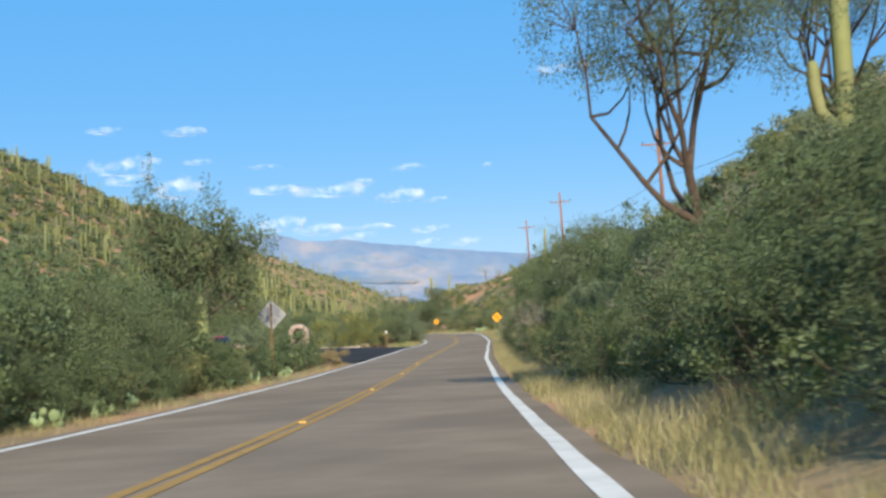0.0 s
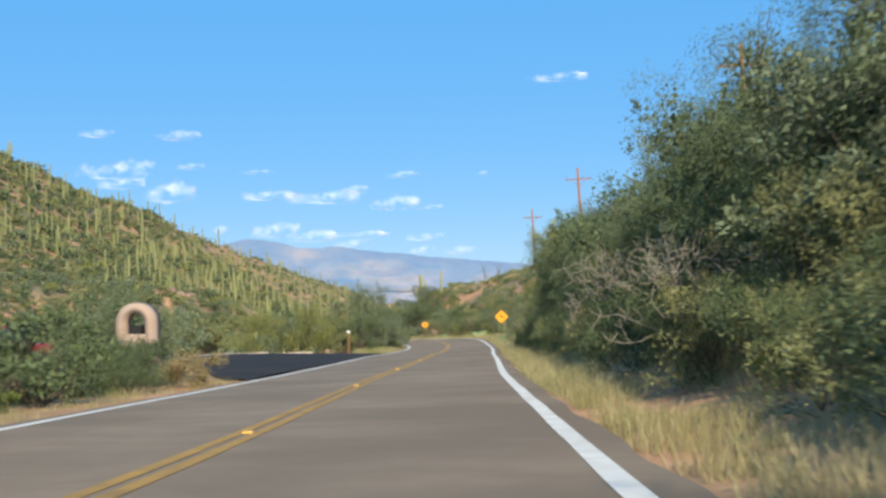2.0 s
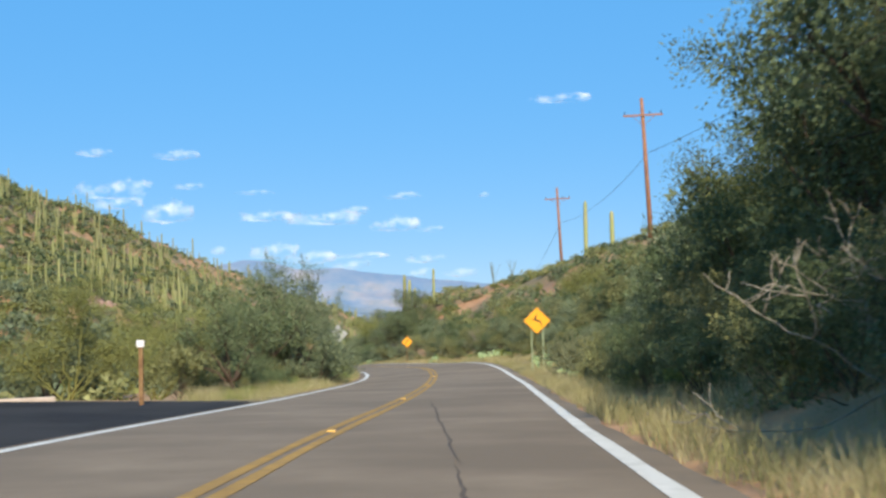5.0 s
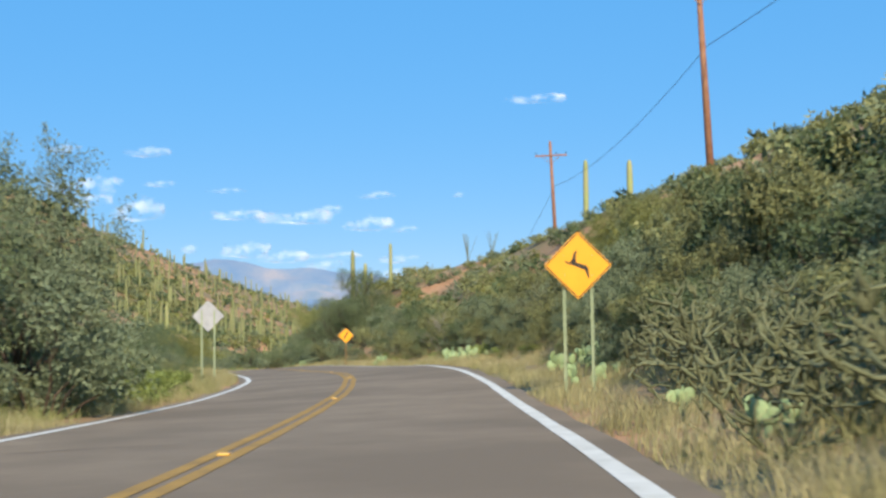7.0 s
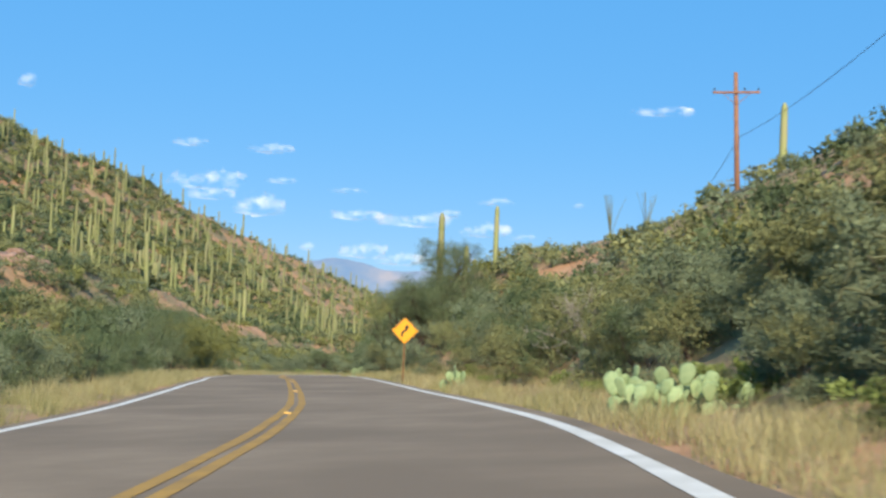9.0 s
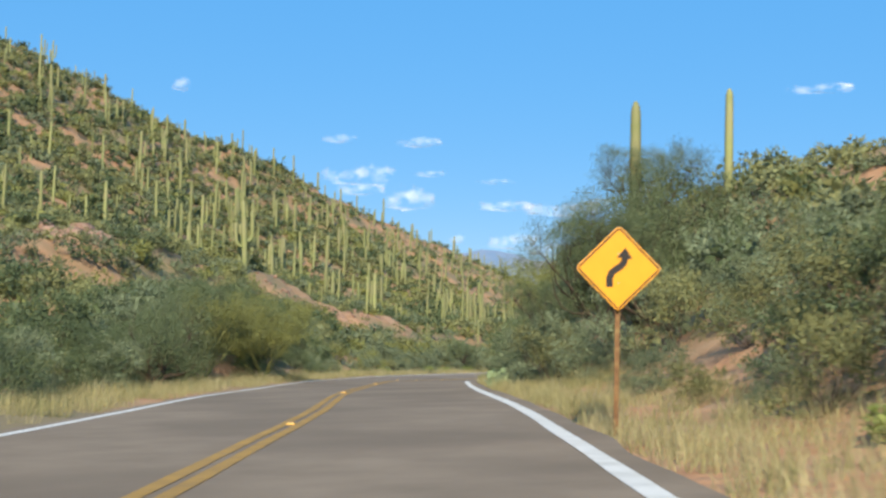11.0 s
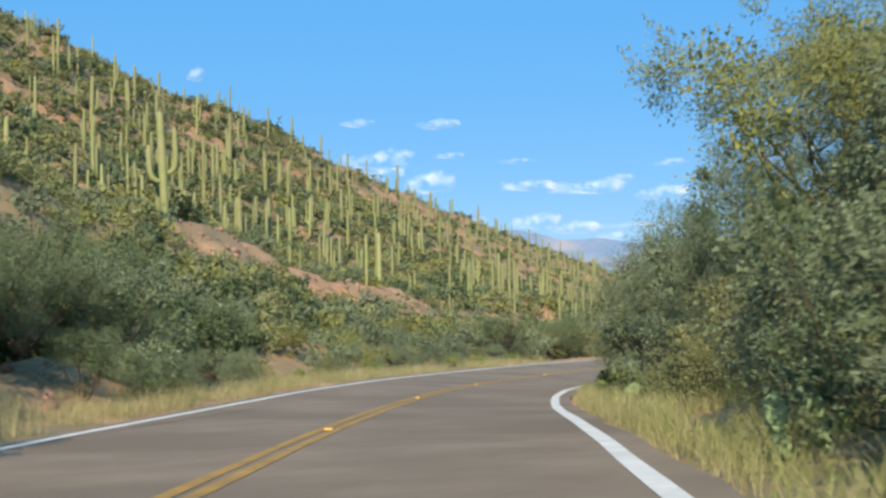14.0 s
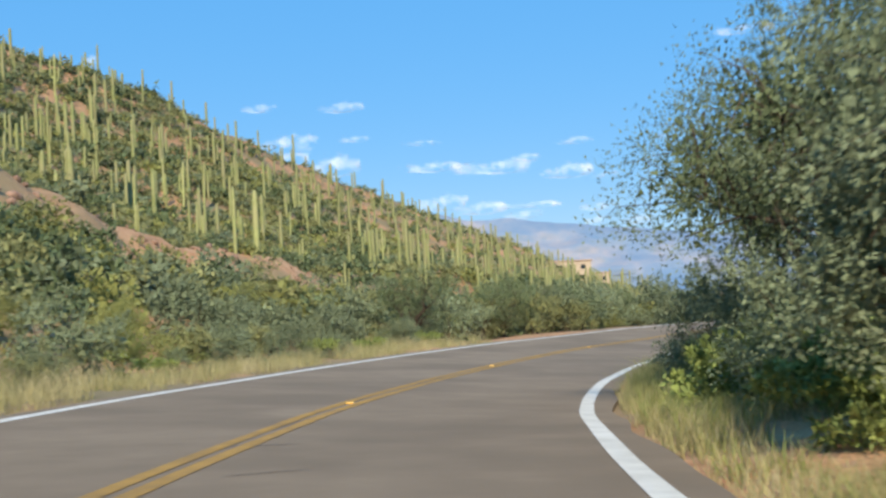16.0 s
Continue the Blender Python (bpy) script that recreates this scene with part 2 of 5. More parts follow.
def land(x, y):
    """The height of the ground."""
    x, y = np.asarray(x, float), np.asarray(y, float)
    u = aside(x, y)
    z = road_z(y) + road_bank(y) * np.clip(u, -3.9, 3.9)
    # the bank and the hill to the right
    r = np.maximum(u - 3.9, 0)
    steep = np.interp(r, (0, 0.8, 2.2, 5.5, 12.5, 21, 36, 60, 120, 400), (0, 0.15, 1.3, 3.9, 8.8, 11.6, 15, 17, 16, 10))
    mild = np.interp(r, (0, 1.2, 2.2, 5.5, 9, 12.5, 21, 36, 60, 120, 400), (0, 0.15, 0.8, 3.2, 5.9, 7.6, 10.3, 14.0, 16.0, 14, 6))
    late = np.interp(r, (0, 2, 10, 30, 80, 400), (0, 0.5, 1.2, 1.0, -3, -10))
    k1 = np.clip((y - 70) / 50, 0, 1)
    k2 = np.clip((y - 224) / 34, 0, 1)
    right = (steep * (1 - k1) + mild * k1) * (1 - k2) + late * k2
    # a spur of the hill that ends above the last bend
    right += 2.3 * np.interp(r, (0, 1, 4.5, 7.5, 13), (0, 0.1, 1, 1, 0)) * np.clip(1 - np.abs(y - 206) / 17, 0, 1)
    right -= 1.3 * np.clip((r - 12) / 8, 0, 1) * np.clip(1 - np.abs(y - 205) / 30, 0, 1)
    right += np.clip(r / 8, 0, 1) * (0.45 * wavy(x, y, 4.0, 1.3) + 0.8 * wavy(x, y, 13.0, 0.4))
    # level scrub to the left, then the hill with its crest
    d = np.maximum(-u - 3.9, 0)
    foot = -40.0 - np.maximum(220 - y, 0) * 0.35 + np.maximum(y - 330, 0) * 0.05
    h = np.maximum(foot - x, 0)
    crest = np.interp(y, (0, 200, 300, 330, 400, 470, 540, 620, 800), (70, 69, 66, 60, 48, 39, 31, 22, 8))
    up = np.interp(h, (0, 4, 10, 13, 15, 17, 30, 46, 52, 72, 92, 120, 300), (0, 2.0, 4.1, 5.3, 7.0, 8.3, 10.2, 15.6, 18.8, 29.5, 45, 63, 66))
    up = np.minimum(up, crest) - 0.25 * np.maximum(up - crest, 0)
    up = up - 2.6 * np.clip((y - 262) / 42, 0, 1) * np.clip(h / 10, 0, 1) * np.clip((60 - h) / 30, 0, 1)
    pull = np.clip((y - 58) / 8, 0, 1) * np.clip((114 - y) / 8, 0, 1)
    left = -np.minimum(d * 0.045, 0.7) * (1 - pull) + np.minimum(d * 0.03, 0.22) * pull + up + np.clip(h / 15, 0, 1) * (0.7 * wavy(x, y, 6.0, 2.2) + np.clip((h + 8) / 40, 0.3, 1) * 1.3 * wavy(x, y, 19.0, 0.9))
    left += np.clip(1 - np.abs(h - 15) / 4, 0, 1) * (0.45 * wavy(x, y, 1.3, 0.7) + 0.5 * wavy(x, y, 3.1, 4.2) + 0.25 * wavy(x, y, 0.6, 2.9))
    # the low bank of red soil beside the bend
    left += 0.95 * np.clip((d - 1.1) / 1.5, 0, 1) * np.clip((y - 201) / 4, 0, 1) * np.clip((227 - y) / 7, 0, 1) * (1 + 0.25 * wavy(x, y, 1.4, 3.0))
    left += np.clip(d / 6, 0, 1) * 0.18 * wavy(x, y, 3.0, 5.0) * (1 - pull * np.clip((20 - d) / 5, 0, 1))
    # the land falls towards the plain
    far = np.clip((y - 360) / 500, 0, 1)
    z = z + np.where(u > 0, right, left) - far * 14
    return np.where((u > -3.6) & (u < 3.5), z - 0.06, z - 0.02)


def at_road(y, u, lift=0.0):
    """A place u metres to the right of the road's middle, on the ground."""
    n = math.hypot(1, road_turn(y))
    x, yy = road_x(y) + u / n, y - u * road_turn(y) / n
    return Vector((x, yy, float(land(x, yy)) + lift))


# ---------------- ground, road, hills ----------------
gx = np.concatenate([[-4500, -3000, -2000, -1300, -900, -650, -500, -420, -360, -310], np.arange(-270, -150, 6.0), np.arange(-150, -62, 1.7), np.arange(-62, -59, 0.8), np.arange(-59, -50, 0.45), np.arange(-50, -42, 0.8), np.arange(-42, 24, 0.7),
                     np.arange(24, 60, 3.0), [60, 75, 95, 120, 160, 220, 300, 420, 600, 900, 1400, 2200, 3200, 4500]])
gy = np.concatenate([[-600, -400, -250, -160, -110, -80], np.arange(-60, 0, 3.0), np.arange(0, 300, 0.9), np.arange(300, 480, 3.0), np.arange(480, 640, 8.0),
                     [650, 700, 760, 840, 950, 1100, 1400, 1800, 2400, 3200, 4000, 4700]])
GX, GY = np.meshgrid(gx, gy)
GZ = land(GX, GY)
GZ = np.where(GY > 640, np.minimum(GZ, -24 - (GY - 640) * 0.02), GZ)
nx, ny = len(gx), len(gy)
idx = np.arange(nx * ny).reshape(ny, nx)
quads = np.stack([idx[:-1, :-1], idx[:-1, 1:], idx[1:, 1:], idx[1:, :-1]], -1).reshape(-1, 4)
ground = new("ground", mesh_np("ground", np.stack([GX, GY, GZ], -1).reshape(-1, 3), quads, M_SOIL, True))
tagged(ground, "reddish brown stony desert soil of valley and hills", "ground", kind="structure")


def strip(name, u0, u1, y0, y1, mat, lift, step=1.0, wear=0.0, thick=0.0):
    """A ribbon along the road between two distances from its middle."""
    ys = np.arange(y0, y1 + 0.01, step)
    rows = []
    for y in ys:
        a, b = (u0(y) if callable(u0) else u0), (u1(y) if callable(u1) else u1)
        row = []
        for u in (np.linspace(a, b, 9) if b - a > 1 else (a, b)):
            n = math.hypot(1, road_turn(y))
            j = wear * math.sin(y * 3.1 + u) * random.random()
            row.append((road_x(y) + (u + j) / n, y - (u + j) * road_turn(y) / n, road_z(y) + road_bank(y) * u + lift))
        rows.append(row)
    k = len(rows[0])
    verts = [p for row in rows for p in row]
    faces = [(i * k + j, i * k + j + 1, (i + 1) * k + j + 1, (i + 1) * k + j) for i in range(len(rows) - 1) for j in range(k - 1)]
    if thick:
        n0 = len(verts)
        edge = [i * k for i in range(len(rows))], [i * k + k - 1 for i in range(len(rows))]
        verts += [(verts[i][0], verts[i][1], verts[i][2] - thick) for e in edge for i in e]
        m = len(rows)
        faces += [(edge[0][i + 1], n0 + i + 1, n0 + i, edge[0][i]) for i in range(m - 1)]
        faces += [(edge[1][i], n0 + m + i, n0 + m + i + 1, edge[1][i + 1]) for i in range(m - 1)]
    return mesh_of(name, verts, faces, mat)


def ragged(u, amount, seed):
    return lambda y: u + amount * float(wavy(np.array(y * 1.0), np.array(y * 0.3), 1.1, seed))


road = tagged(new("road", strip("road", ragged(-3.40, 0.06, 1.0), ragged(3.30, 0.07, 2.0), -55, 360, M_ASPHALT, 0.0, 0.5, thick=0.12)),
              "worn grey-brown asphalt of a two-lane road", "road", kind="structure")
for side, u in (("white_edge_line", -3.08), ("white_edge_line", 2.96)):
    ob = new(side, strip(side, ragged(u - 0.085, 0.008, u), ragged(u + 0.085, 0.008, u + 9), -55, 355, M_WHITE, 0.005, 0.5))
    ob.parent = road
    tagged(ob, "faded white edge line")
for u in (-0.10, 0.10):
    ob = new("yellow_centre_line", strip("yellow_centre_line", ragged(u - 0.062, 0.008, u), ragged(u + 0.062, 0.008, u + 7), -55, 355, M_YELLOW, 0.005, 0.5))
    ob.parent = road
    tagged(ob, "worn yellow centre line")

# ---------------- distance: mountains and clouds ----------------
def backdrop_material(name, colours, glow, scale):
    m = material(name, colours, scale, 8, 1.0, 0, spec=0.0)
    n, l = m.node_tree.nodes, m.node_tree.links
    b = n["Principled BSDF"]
    # the base colour is also given off as a glow, with no lamp behind it
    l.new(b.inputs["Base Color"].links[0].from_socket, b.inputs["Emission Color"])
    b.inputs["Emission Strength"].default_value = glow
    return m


# blue haze of the distance is put into these colours, plus a faint glow
M_MOUNTAIN = backdrop_material("haze_tinted_mountain", [(0.10, 0.175, 0.28), (0.15, 0.205, 0.285), (0.25, 0.245, 0.27)], 0.30, 0.006)


def cloud_material():
    """White vapour that thins out towards the cloud's edge and in ragged gaps; an added glow stands in for sunlight on
    it.
    """
    m = backdrop_material("cloud", [(0.50, 0.51, 0.53), (0.62, 0.62, 0.62)], 0.62, 0.012)
    n, l = m.node_tree.nodes, m.node_tree.links
    at = n.new("ShaderNodeTexCoord")
    mid = n.new("ShaderNodeVectorMath")
    mid.operation = "MULTIPLY_ADD"
    mid.inputs[1].default_value, mid.inputs[2].default_value = (2, 2, 2), (-1, -1, -0.75)
    l.new(at.outputs["Generated"], mid.inputs[0])
    size = n.new("ShaderNodeVectorMath")
    size.operation = "LENGTH"
    l.new(mid.outputs[0], size.inputs[0])
    no = n.new("ShaderNodeTexNoise")
    no.inputs["Scale"].default_value, no.inputs["Detail"].default_value = 0.017, 5.0
    l.new(at.outputs["Object"], no.inputs["Vector"])
    add = n.new("ShaderNodeMath")
    add.operation = "MULTIPLY_ADD"
    add.inputs[1].default_value = 1.35
    l.new(no.outputs[0], add.inputs[0])
    sub = n.new("ShaderNodeMath")
    sub.operation = "MULTIPLY_ADD"
    sub.inputs[1].default_value, sub.inputs[2].default_value = -0.66, -0.09
    l.new(size.outputs["Value"], sub.inputs[0])
    l.new(sub.outputs[0], add.inputs[2])
    clamp = n.new("ShaderNodeClamp")
    clamp.inputs[2].default_value = 0.5
    l.new(add.outputs[0], clamp.inputs[0])
    l.new(clamp.outputs[0], n["Principled BSDF"].inputs["Alpha"])
    return m


M_CLOUD = cloud_material()


def mountain_range(name, dist, az0, az1, profile, seed, label):
    """A folded range of mountains far off; profile gives the height in degrees over the bearing."""
    r = np.random.default_rng(seed)
    az = np.linspace(az0, az1, 260)
    top = np.interp(az, [p[0] for p in profile], [p[1] for p in profile])
    for f, a in ((23, 0.05), (61, 0.03), (140, 0.02)):
        top = top + a * np.interp(az, np.linspace(az0, az1, f * 2), r.uniform(-1, 1, f * 2))
    rows = []
    for i, k in enumerate(np.linspace(0, 1, 22)):
        ridge = np.interp(az, np.linspace(az0, az1, 90), r.uniform(-1, 1, 90)) * 90 * k * (1 - k) * 2
        d = dist + 500 * (k - 1) + ridge
        z = dist * np.tan(np.radians(top)) * k ** 0.9 + (1 - k) * (-150) + np.interp(az, np.linspace(az0, az1, 120), r.uniform(-1, 1, 120)) * 14 * k * (1 - k)
        a = np.radians(az)
        rows.append(np.stack([np.sin(a) * d, np.cos(a) * d, z], -1))
    v = np.concatenate(rows)
    n = len(az)
    i = np.arange(len(v)).reshape(-1, n)
    f = np.stack([i[:-1, :-1], i[:-1, 1:], i[1:, 1:], i[1:, :-1]], -1).reshape(-1, 4)
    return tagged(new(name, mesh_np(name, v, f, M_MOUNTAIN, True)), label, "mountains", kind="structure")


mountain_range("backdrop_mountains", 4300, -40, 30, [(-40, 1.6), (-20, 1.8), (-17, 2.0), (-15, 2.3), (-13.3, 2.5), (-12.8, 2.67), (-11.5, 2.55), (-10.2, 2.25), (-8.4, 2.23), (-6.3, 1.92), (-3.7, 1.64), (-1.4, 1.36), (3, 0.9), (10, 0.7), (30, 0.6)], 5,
               "mountain range on the horizon, blue haze put into its colour")


def cloud(bearing, height, wide, tall, seed):
    """A small fair-weather cloud, flat below and billowing above, far off; bearing, height and size in degrees."""
    r = np.random.default_rng(seed)
    dist = 4600.0
    w, t = dist * math.tan(radians(wide)), dist * math.tan(radians(tall))
    ico = bmesh.new()
    bmesh.ops.create_icosphere(ico, subdivisions=4, radius=1.0)
    unit = np.array([v.co[:] for v in ico.verts])
    tris = np.array([[v.index for v in f.verts] for f in ico.faces])
    ico.free()
    p = unit * (w * 0.6, t * 0.6, t * 0.85)
    for f, a in ((2.3, 0.16), (5.1, 0.12), (9.7, 0.07)):
        k = r.uniform(0, 6)
        p = p * (1 + a * np.sin(unit[:, :1] * f * 2 + k) * np.cos(unit[:, 2:] * f * 1.3 + k * 1.7 + unit[:, 1:2] * f))
    low = -0.2 * t
    p[:, 2] = np.where(p[:, 2] < low, low + (p[:, 2] - low) * 0.35, p[:, 2])
    ob = new("cloud", mesh_np("cloud", p, tris, M_CLOUD, True))
    a = radians(bearing)
    ob.matrix_basis = pose(math.sin(a) * dist, math.cos(a) * dist, dist * math.tan(radians(height)), 0, 0, -bearing)
    return tagged(ob, "small white fair-weather cloud in the blue sky", "cloud", "clouds", "structure")


# ---------------- plants ----------------
def leaf_blades(centres, ways, length, width, rng):
    """Small pointed blades round the centres given, as arrays."""
    n = len(centres)
    a = ways + rng.normal(0, 0.7, (n, 3))
    a /= np.linalg.norm(a, axis=1)[:, None]
    b = np.cross(a, rng.normal(0, 1, (n, 3)))
    b /= np.linalg.norm(b, axis=1)[:, None] + 1e-9
    ln = (length * rng.uniform(0.6, 1.4, n))[:, None]
    wd = (width * rng.uniform(0.6, 1.4, n))[:, None]
    v = np.stack([centres - b * wd, centres + a * ln, centres + b * wd], 1).reshape(-1, 3)
    return v, np.arange(3 * n).reshape(-1, 3)


def ball(k):
    ico = bmesh.new()
    bmesh.ops.create_icosphere(ico, subdivisions=k, radius=1.0)
    made = np.array([v.co[:] for v in ico.verts]), np.array([[v.index for v in f.verts] for f in ico.faces])
    ico.free()
    return made


BALL = ball(2)


def heart(lobes, share, rng, number, size):
    """The close inner twigs and old leaves of a crown: broad ragged blades deep inside its lobes."""
    k = rng.integers(len(lobes), size=number)
    c, s = np.array([q[0] for q in lobes])[k], np.array([q[1] for q in lobes])[k]
    d = rng.normal(0, 1, (number, 3))
    d /= np.linalg.norm(d, axis=1)[:, None]
    p = c + d * s * rng.uniform(0.15, share, (number, 1))
    p[:, 2] = np.maximum(p[:, 2], size * 0.6)
    return leaf_blades(p, d, size, size * 0.42, rng)


def both(a, b):
    return np.concatenate([a[0], b[0]]), np.concatenate([a[1], b[1] + len(a[0])])


def plant_meshes(seed, height, spread, limbs, tips, leaves, leaf, clump, trunk=0.0, thick=0.08, low=0.15, lumps=6, sides=5, stem="bark", tone="mesquite", droop=0.0, forks=0, bent=0.09, slim=0.3, core=0.0, tufts=55, shoots=24):
    """Limbs from the foot, twigs to many tips inside a lumpy crown, and blades round the tips."""
    rng = np.random.default_rng(seed)
    # the crown: several lobes
    lobes = []
    for i in range(lumps):
        a = 2 * math.pi * (i + rng.uniform(-0.3, 0.3)) / lumps
        q = rng.uniform(0.35, 0.75)
        c = np.array([math.cos(a) * spread * q, math.sin(a) * spread * q, rng.uniform(low + 0.22, 0.78) * height])
        lobes.append((c, np.array([spread * rng.uniform(0.3, 0.5), spread * rng.uniform(0.3, 0.5), height * rng.uniform(0.16, 0.27)])))
    lobes.append((np.array([0, 0, height * 0.72]), np.array([spread * 0.45, spread * 0.45, height * 0.28])))
    pts = []
    while len(pts) < tips:
        c, s = lobes[rng.integers(len(lobes))]
        d = rng.normal(0, 1, 3)
        d /= np.linalg.norm(d)
        p = c + d * s * rng.uniform(0.55, 1.0)
        if p[2] > low * height * 0.5:
            pts.append(p)
    pts = np.array(pts)
    lines, nodes, radii = [], [], []
    for i in range(limbs):
        c = lobes[i % len(lobes)][0] * (1, 1, 0.95)
        foot = np.array([rng.uniform(-1, 1), rng.uniform(-1, 1), 0]) * spread * (0.03 if trunk else 0.08)
        fork = np.array([foot[0] * 0.5, foot[1] * 0.5, trunk * height]) if trunk else foot
        bend = (fork + c) / 2 + rng.normal(0, bent, 3) * spread
        r0 = thick * rng.uniform(0.7, 1.1)
        line = []
        for k in np.linspace(0, 1, 7):
            p = (1 - k) ** 2 * fork + 2 * k * (1 - k) * bend + k * k * c + rng.normal(0, 0.02, 3) * spread * (k > 0) * (k < 1)
            line.append((p, r0 * (1 - 0.75 * k)))
            if k > 0.25:
                nodes.append(p)
                radii.append(r0 * (1 - 0.75 * k))
        lines.append(line)
        for j in range(forks):
            q, r1 = line[2 + j % 4]
            far = lobes[rng.integers(len(lobes))][0] * 0.6 + c * 0.4 + rng.normal(0, 0.15, 3) * spread
            turn = (q + far) / 2 + rng.normal(0, bent, 3) * spread
            twig = []
            for k in np.linspace(0, 1, 6):
                p = (1 - k) ** 2 * q + 2 * k * (1 - k) * turn + k * k * far
                twig.append((p, r1 * 0.75 * (1 - 0.75 * k)))
                if k > 0.3:
                    nodes.append(p)
                    radii.append(r1 * 0.6 * (1 - 0.75 * k))
            lines.append(twig)
    if trunk:
        lean = np.array([rng.normal(0, 0.03), rng.normal(0, 0.03), 0]) * height
        lines.append([(np.array([0, 0, -0.15]), thick * 1.7), (lean * 0.5 + (0, 0, trunk * height * 0.5), thick * 1.35), (np.array([0, 0, trunk * height * 1.02]), thick * 1.15)])
    nodes = np.array(nodes)
    near = np.argmin(np.linalg.norm(pts[:, None] - nodes[None], axis=2) + 0.3 * np.maximum(0, nodes[None, :, 2] - pts[:, None, 2]), axis=1)
    for p, k in list(zip(pts, near))[::1 if trunk else 3]:
        a = nodes[k]
        mid = (a + p) / 2 + rng.normal(0, 0.08, 3) * spread + (0, 0, 0.05 * height)
        r0 = min(radii[k] * 0.6, thick * 0.35)
        lines.append([(a, r0), (mid, r0 * 0.65), (p, r0 * 0.25)] if trunk else [(a, r0), (p, r0 * 0.3)])
    v1, f1 = tubes(lines[:limbs * (1 + forks) + bool(trunk)], sides)
    v2, f2 = tubes(lines[limbs * (1 + forks) + bool(trunk):], 3)
    wood = np.concatenate([v1, v2]), np.concatenate([f1, f2 + len(v1)])
    per = max(1, (leaves if not core else leaves * 2 // 3 if trunk else leaves // 3) // tips)
    cen = np.repeat(pts, per, 0)
    off = rng.normal(0, 1, cen.shape)
    off *= (clump * rng.uniform(0.1, 1.0, len(cen)) ** 0.7 / (np.linalg.norm(off, axis=1) + 1e-9))[:, None] * (1, 1, 0.75)
    ways = off / (np.linalg.norm(off, axis=1)[:, None] + 1e-9) + (0, 0, 0.25 - droop)
    fol = leaf_blades(cen + off, ways, leaf, leaf * slim, rng)
    if core:
        # tufts over the lobes, with gaps between them, and leafy shoots that stand out of the crown
        n = leaves // 3 if trunk else leaves * 2 // 3
        mid, size = np.array([q[0] for q in lobes]), np.array([q[1] for q in lobes])
        k = rng.integers(len(lobes), size=tufts)
        d = rng.normal(0, 1, (tufts, 3))
        d /= np.linalg.norm(d, axis=1)[:, None]
        tuft = mid[k] + d * size[k] * rng.uniform(0.6, 1.08, (tufts, 1))
        wide = size[k].mean(1) * rng.uniform(0.16, 0.34, tufts)
        j = rng.choice(tufts, n, p=wide ** 2 / (wide ** 2).sum())
        o = rng.normal(0, 0.55, (n, 3)) * (1, 1, 0.75)
        p = tuft[j] + o * wide[j][:, None]
        up = p[:, 2] > 0.02 * height
        fol = both(fol, leaf_blades(p[up], (o + d[j] * 0.5 + (0, 0, 0.35))[up], leaf, leaf * slim, rng))
        j = rng.choice(np.flatnonzero(tuft[:, 2] > 0.45 * height), shoots)
        way = d[j] * 0.45 + rng.normal(0, 0.22, (shoots, 3)) + (0, 0, 0.75)
        way /= np.linalg.norm(way, axis=1)[:, None]
        run = height * rng.uniform(0.05, 0.15, shoots)
        i = np.repeat(np.arange(shoots), 26)
        q = rng.uniform(0, 1, len(i)) ** 0.8
        p = tuft[j][i] + way[i] * (run[i] * q)[:, None] + rng.normal(0, 0.035 * spread, (len(i), 3)) * (1.15 - q)[:, None]
        fol = both(fol, leaf_blades(p, way[i] + rng.normal(0, 0.5, (len(i), 3)), leaf, leaf * slim, rng))
        fol = both(fol, heart(lobes, core * 0.8, rng, leaves // 5, leaf * (1.7 if trunk else 1.5)))
    return wood, fol, stem, tone


BARK = {"bark": M_BARK, "green": M_GREEN_BARK, "dead": M_DEAD}


def plant(kind, spec, label, category, names=("stem", "foliage")):
    wood, fol, stem, tone = plant_meshes(**spec)
    base = new(kind)
    part(names[0], mesh_np(names[0], *wood, BARK[stem], True), None, base)
    part(names[1], mesh_np(names[1], *fol, LEAF[tone]), None, base)
    return tagged(base, label, category, kind + "s")


PROTO = {}


def proto(key, kind, label, category, count, **spec):
    PROTO[key] = []
    for i in range(count):
        s = dict(spec)
        s["seed"] = spec["seed"] * 17 + i
        PROTO[key].append(plant(kind, s, label, category, ("trunk", "crown") if spec.get("trunk") else ("stem", "foliage")))


proto("mesq", "mesquite_tree", "dark green feathery mesquite tree with dark forking trunk", "tree", 3, seed=1, height=5.0, spread=2.9, limbs=8, tips=130, slim=0.24, leaves=11500, leaf=0.070, clump=0.45, core=0.75, trunk=0.16, thick=0.09, low=0.12, lumps=9, tone="mesquite")
proto("high", "mesquite_tree", "grey-green mesquite tree with a raised crown and dark forking trunk", "tree", 1, seed=8, height=5.6, spread=2.9, limbs=8, shoots=60, tips=150, slim=0.28, leaves=17000, leaf=0.076, clump=0.42, core=0.75, trunk=0.2, thick=0.1, low=0.2, lumps=9, tone="mesquite", forks=1)
proto("dark", "desert_shrub", "dense dark green desert shrub by the roadside", "shrub", 3, seed=2, height=2.6, spread=1.7, limbs=9, tips=60, leaves=3000, leaf=0.098, clump=0.34, slim=0.21, core=0.80, thick=0.035, low=0.0, lumps=9, sides=3, tone="dark")
proto("grey", "grey_shrub", "grey-green bushy desert shrub", "shrub", 3, seed=3, height=2.2, spread=1.5, limbs=9, tips=55, leaves=2700, leaf=0.092, clump=0.30, slim=0.21, core=0.78, thick=0.03, low=0.0, lumps=8, sides=3, tone="grey")
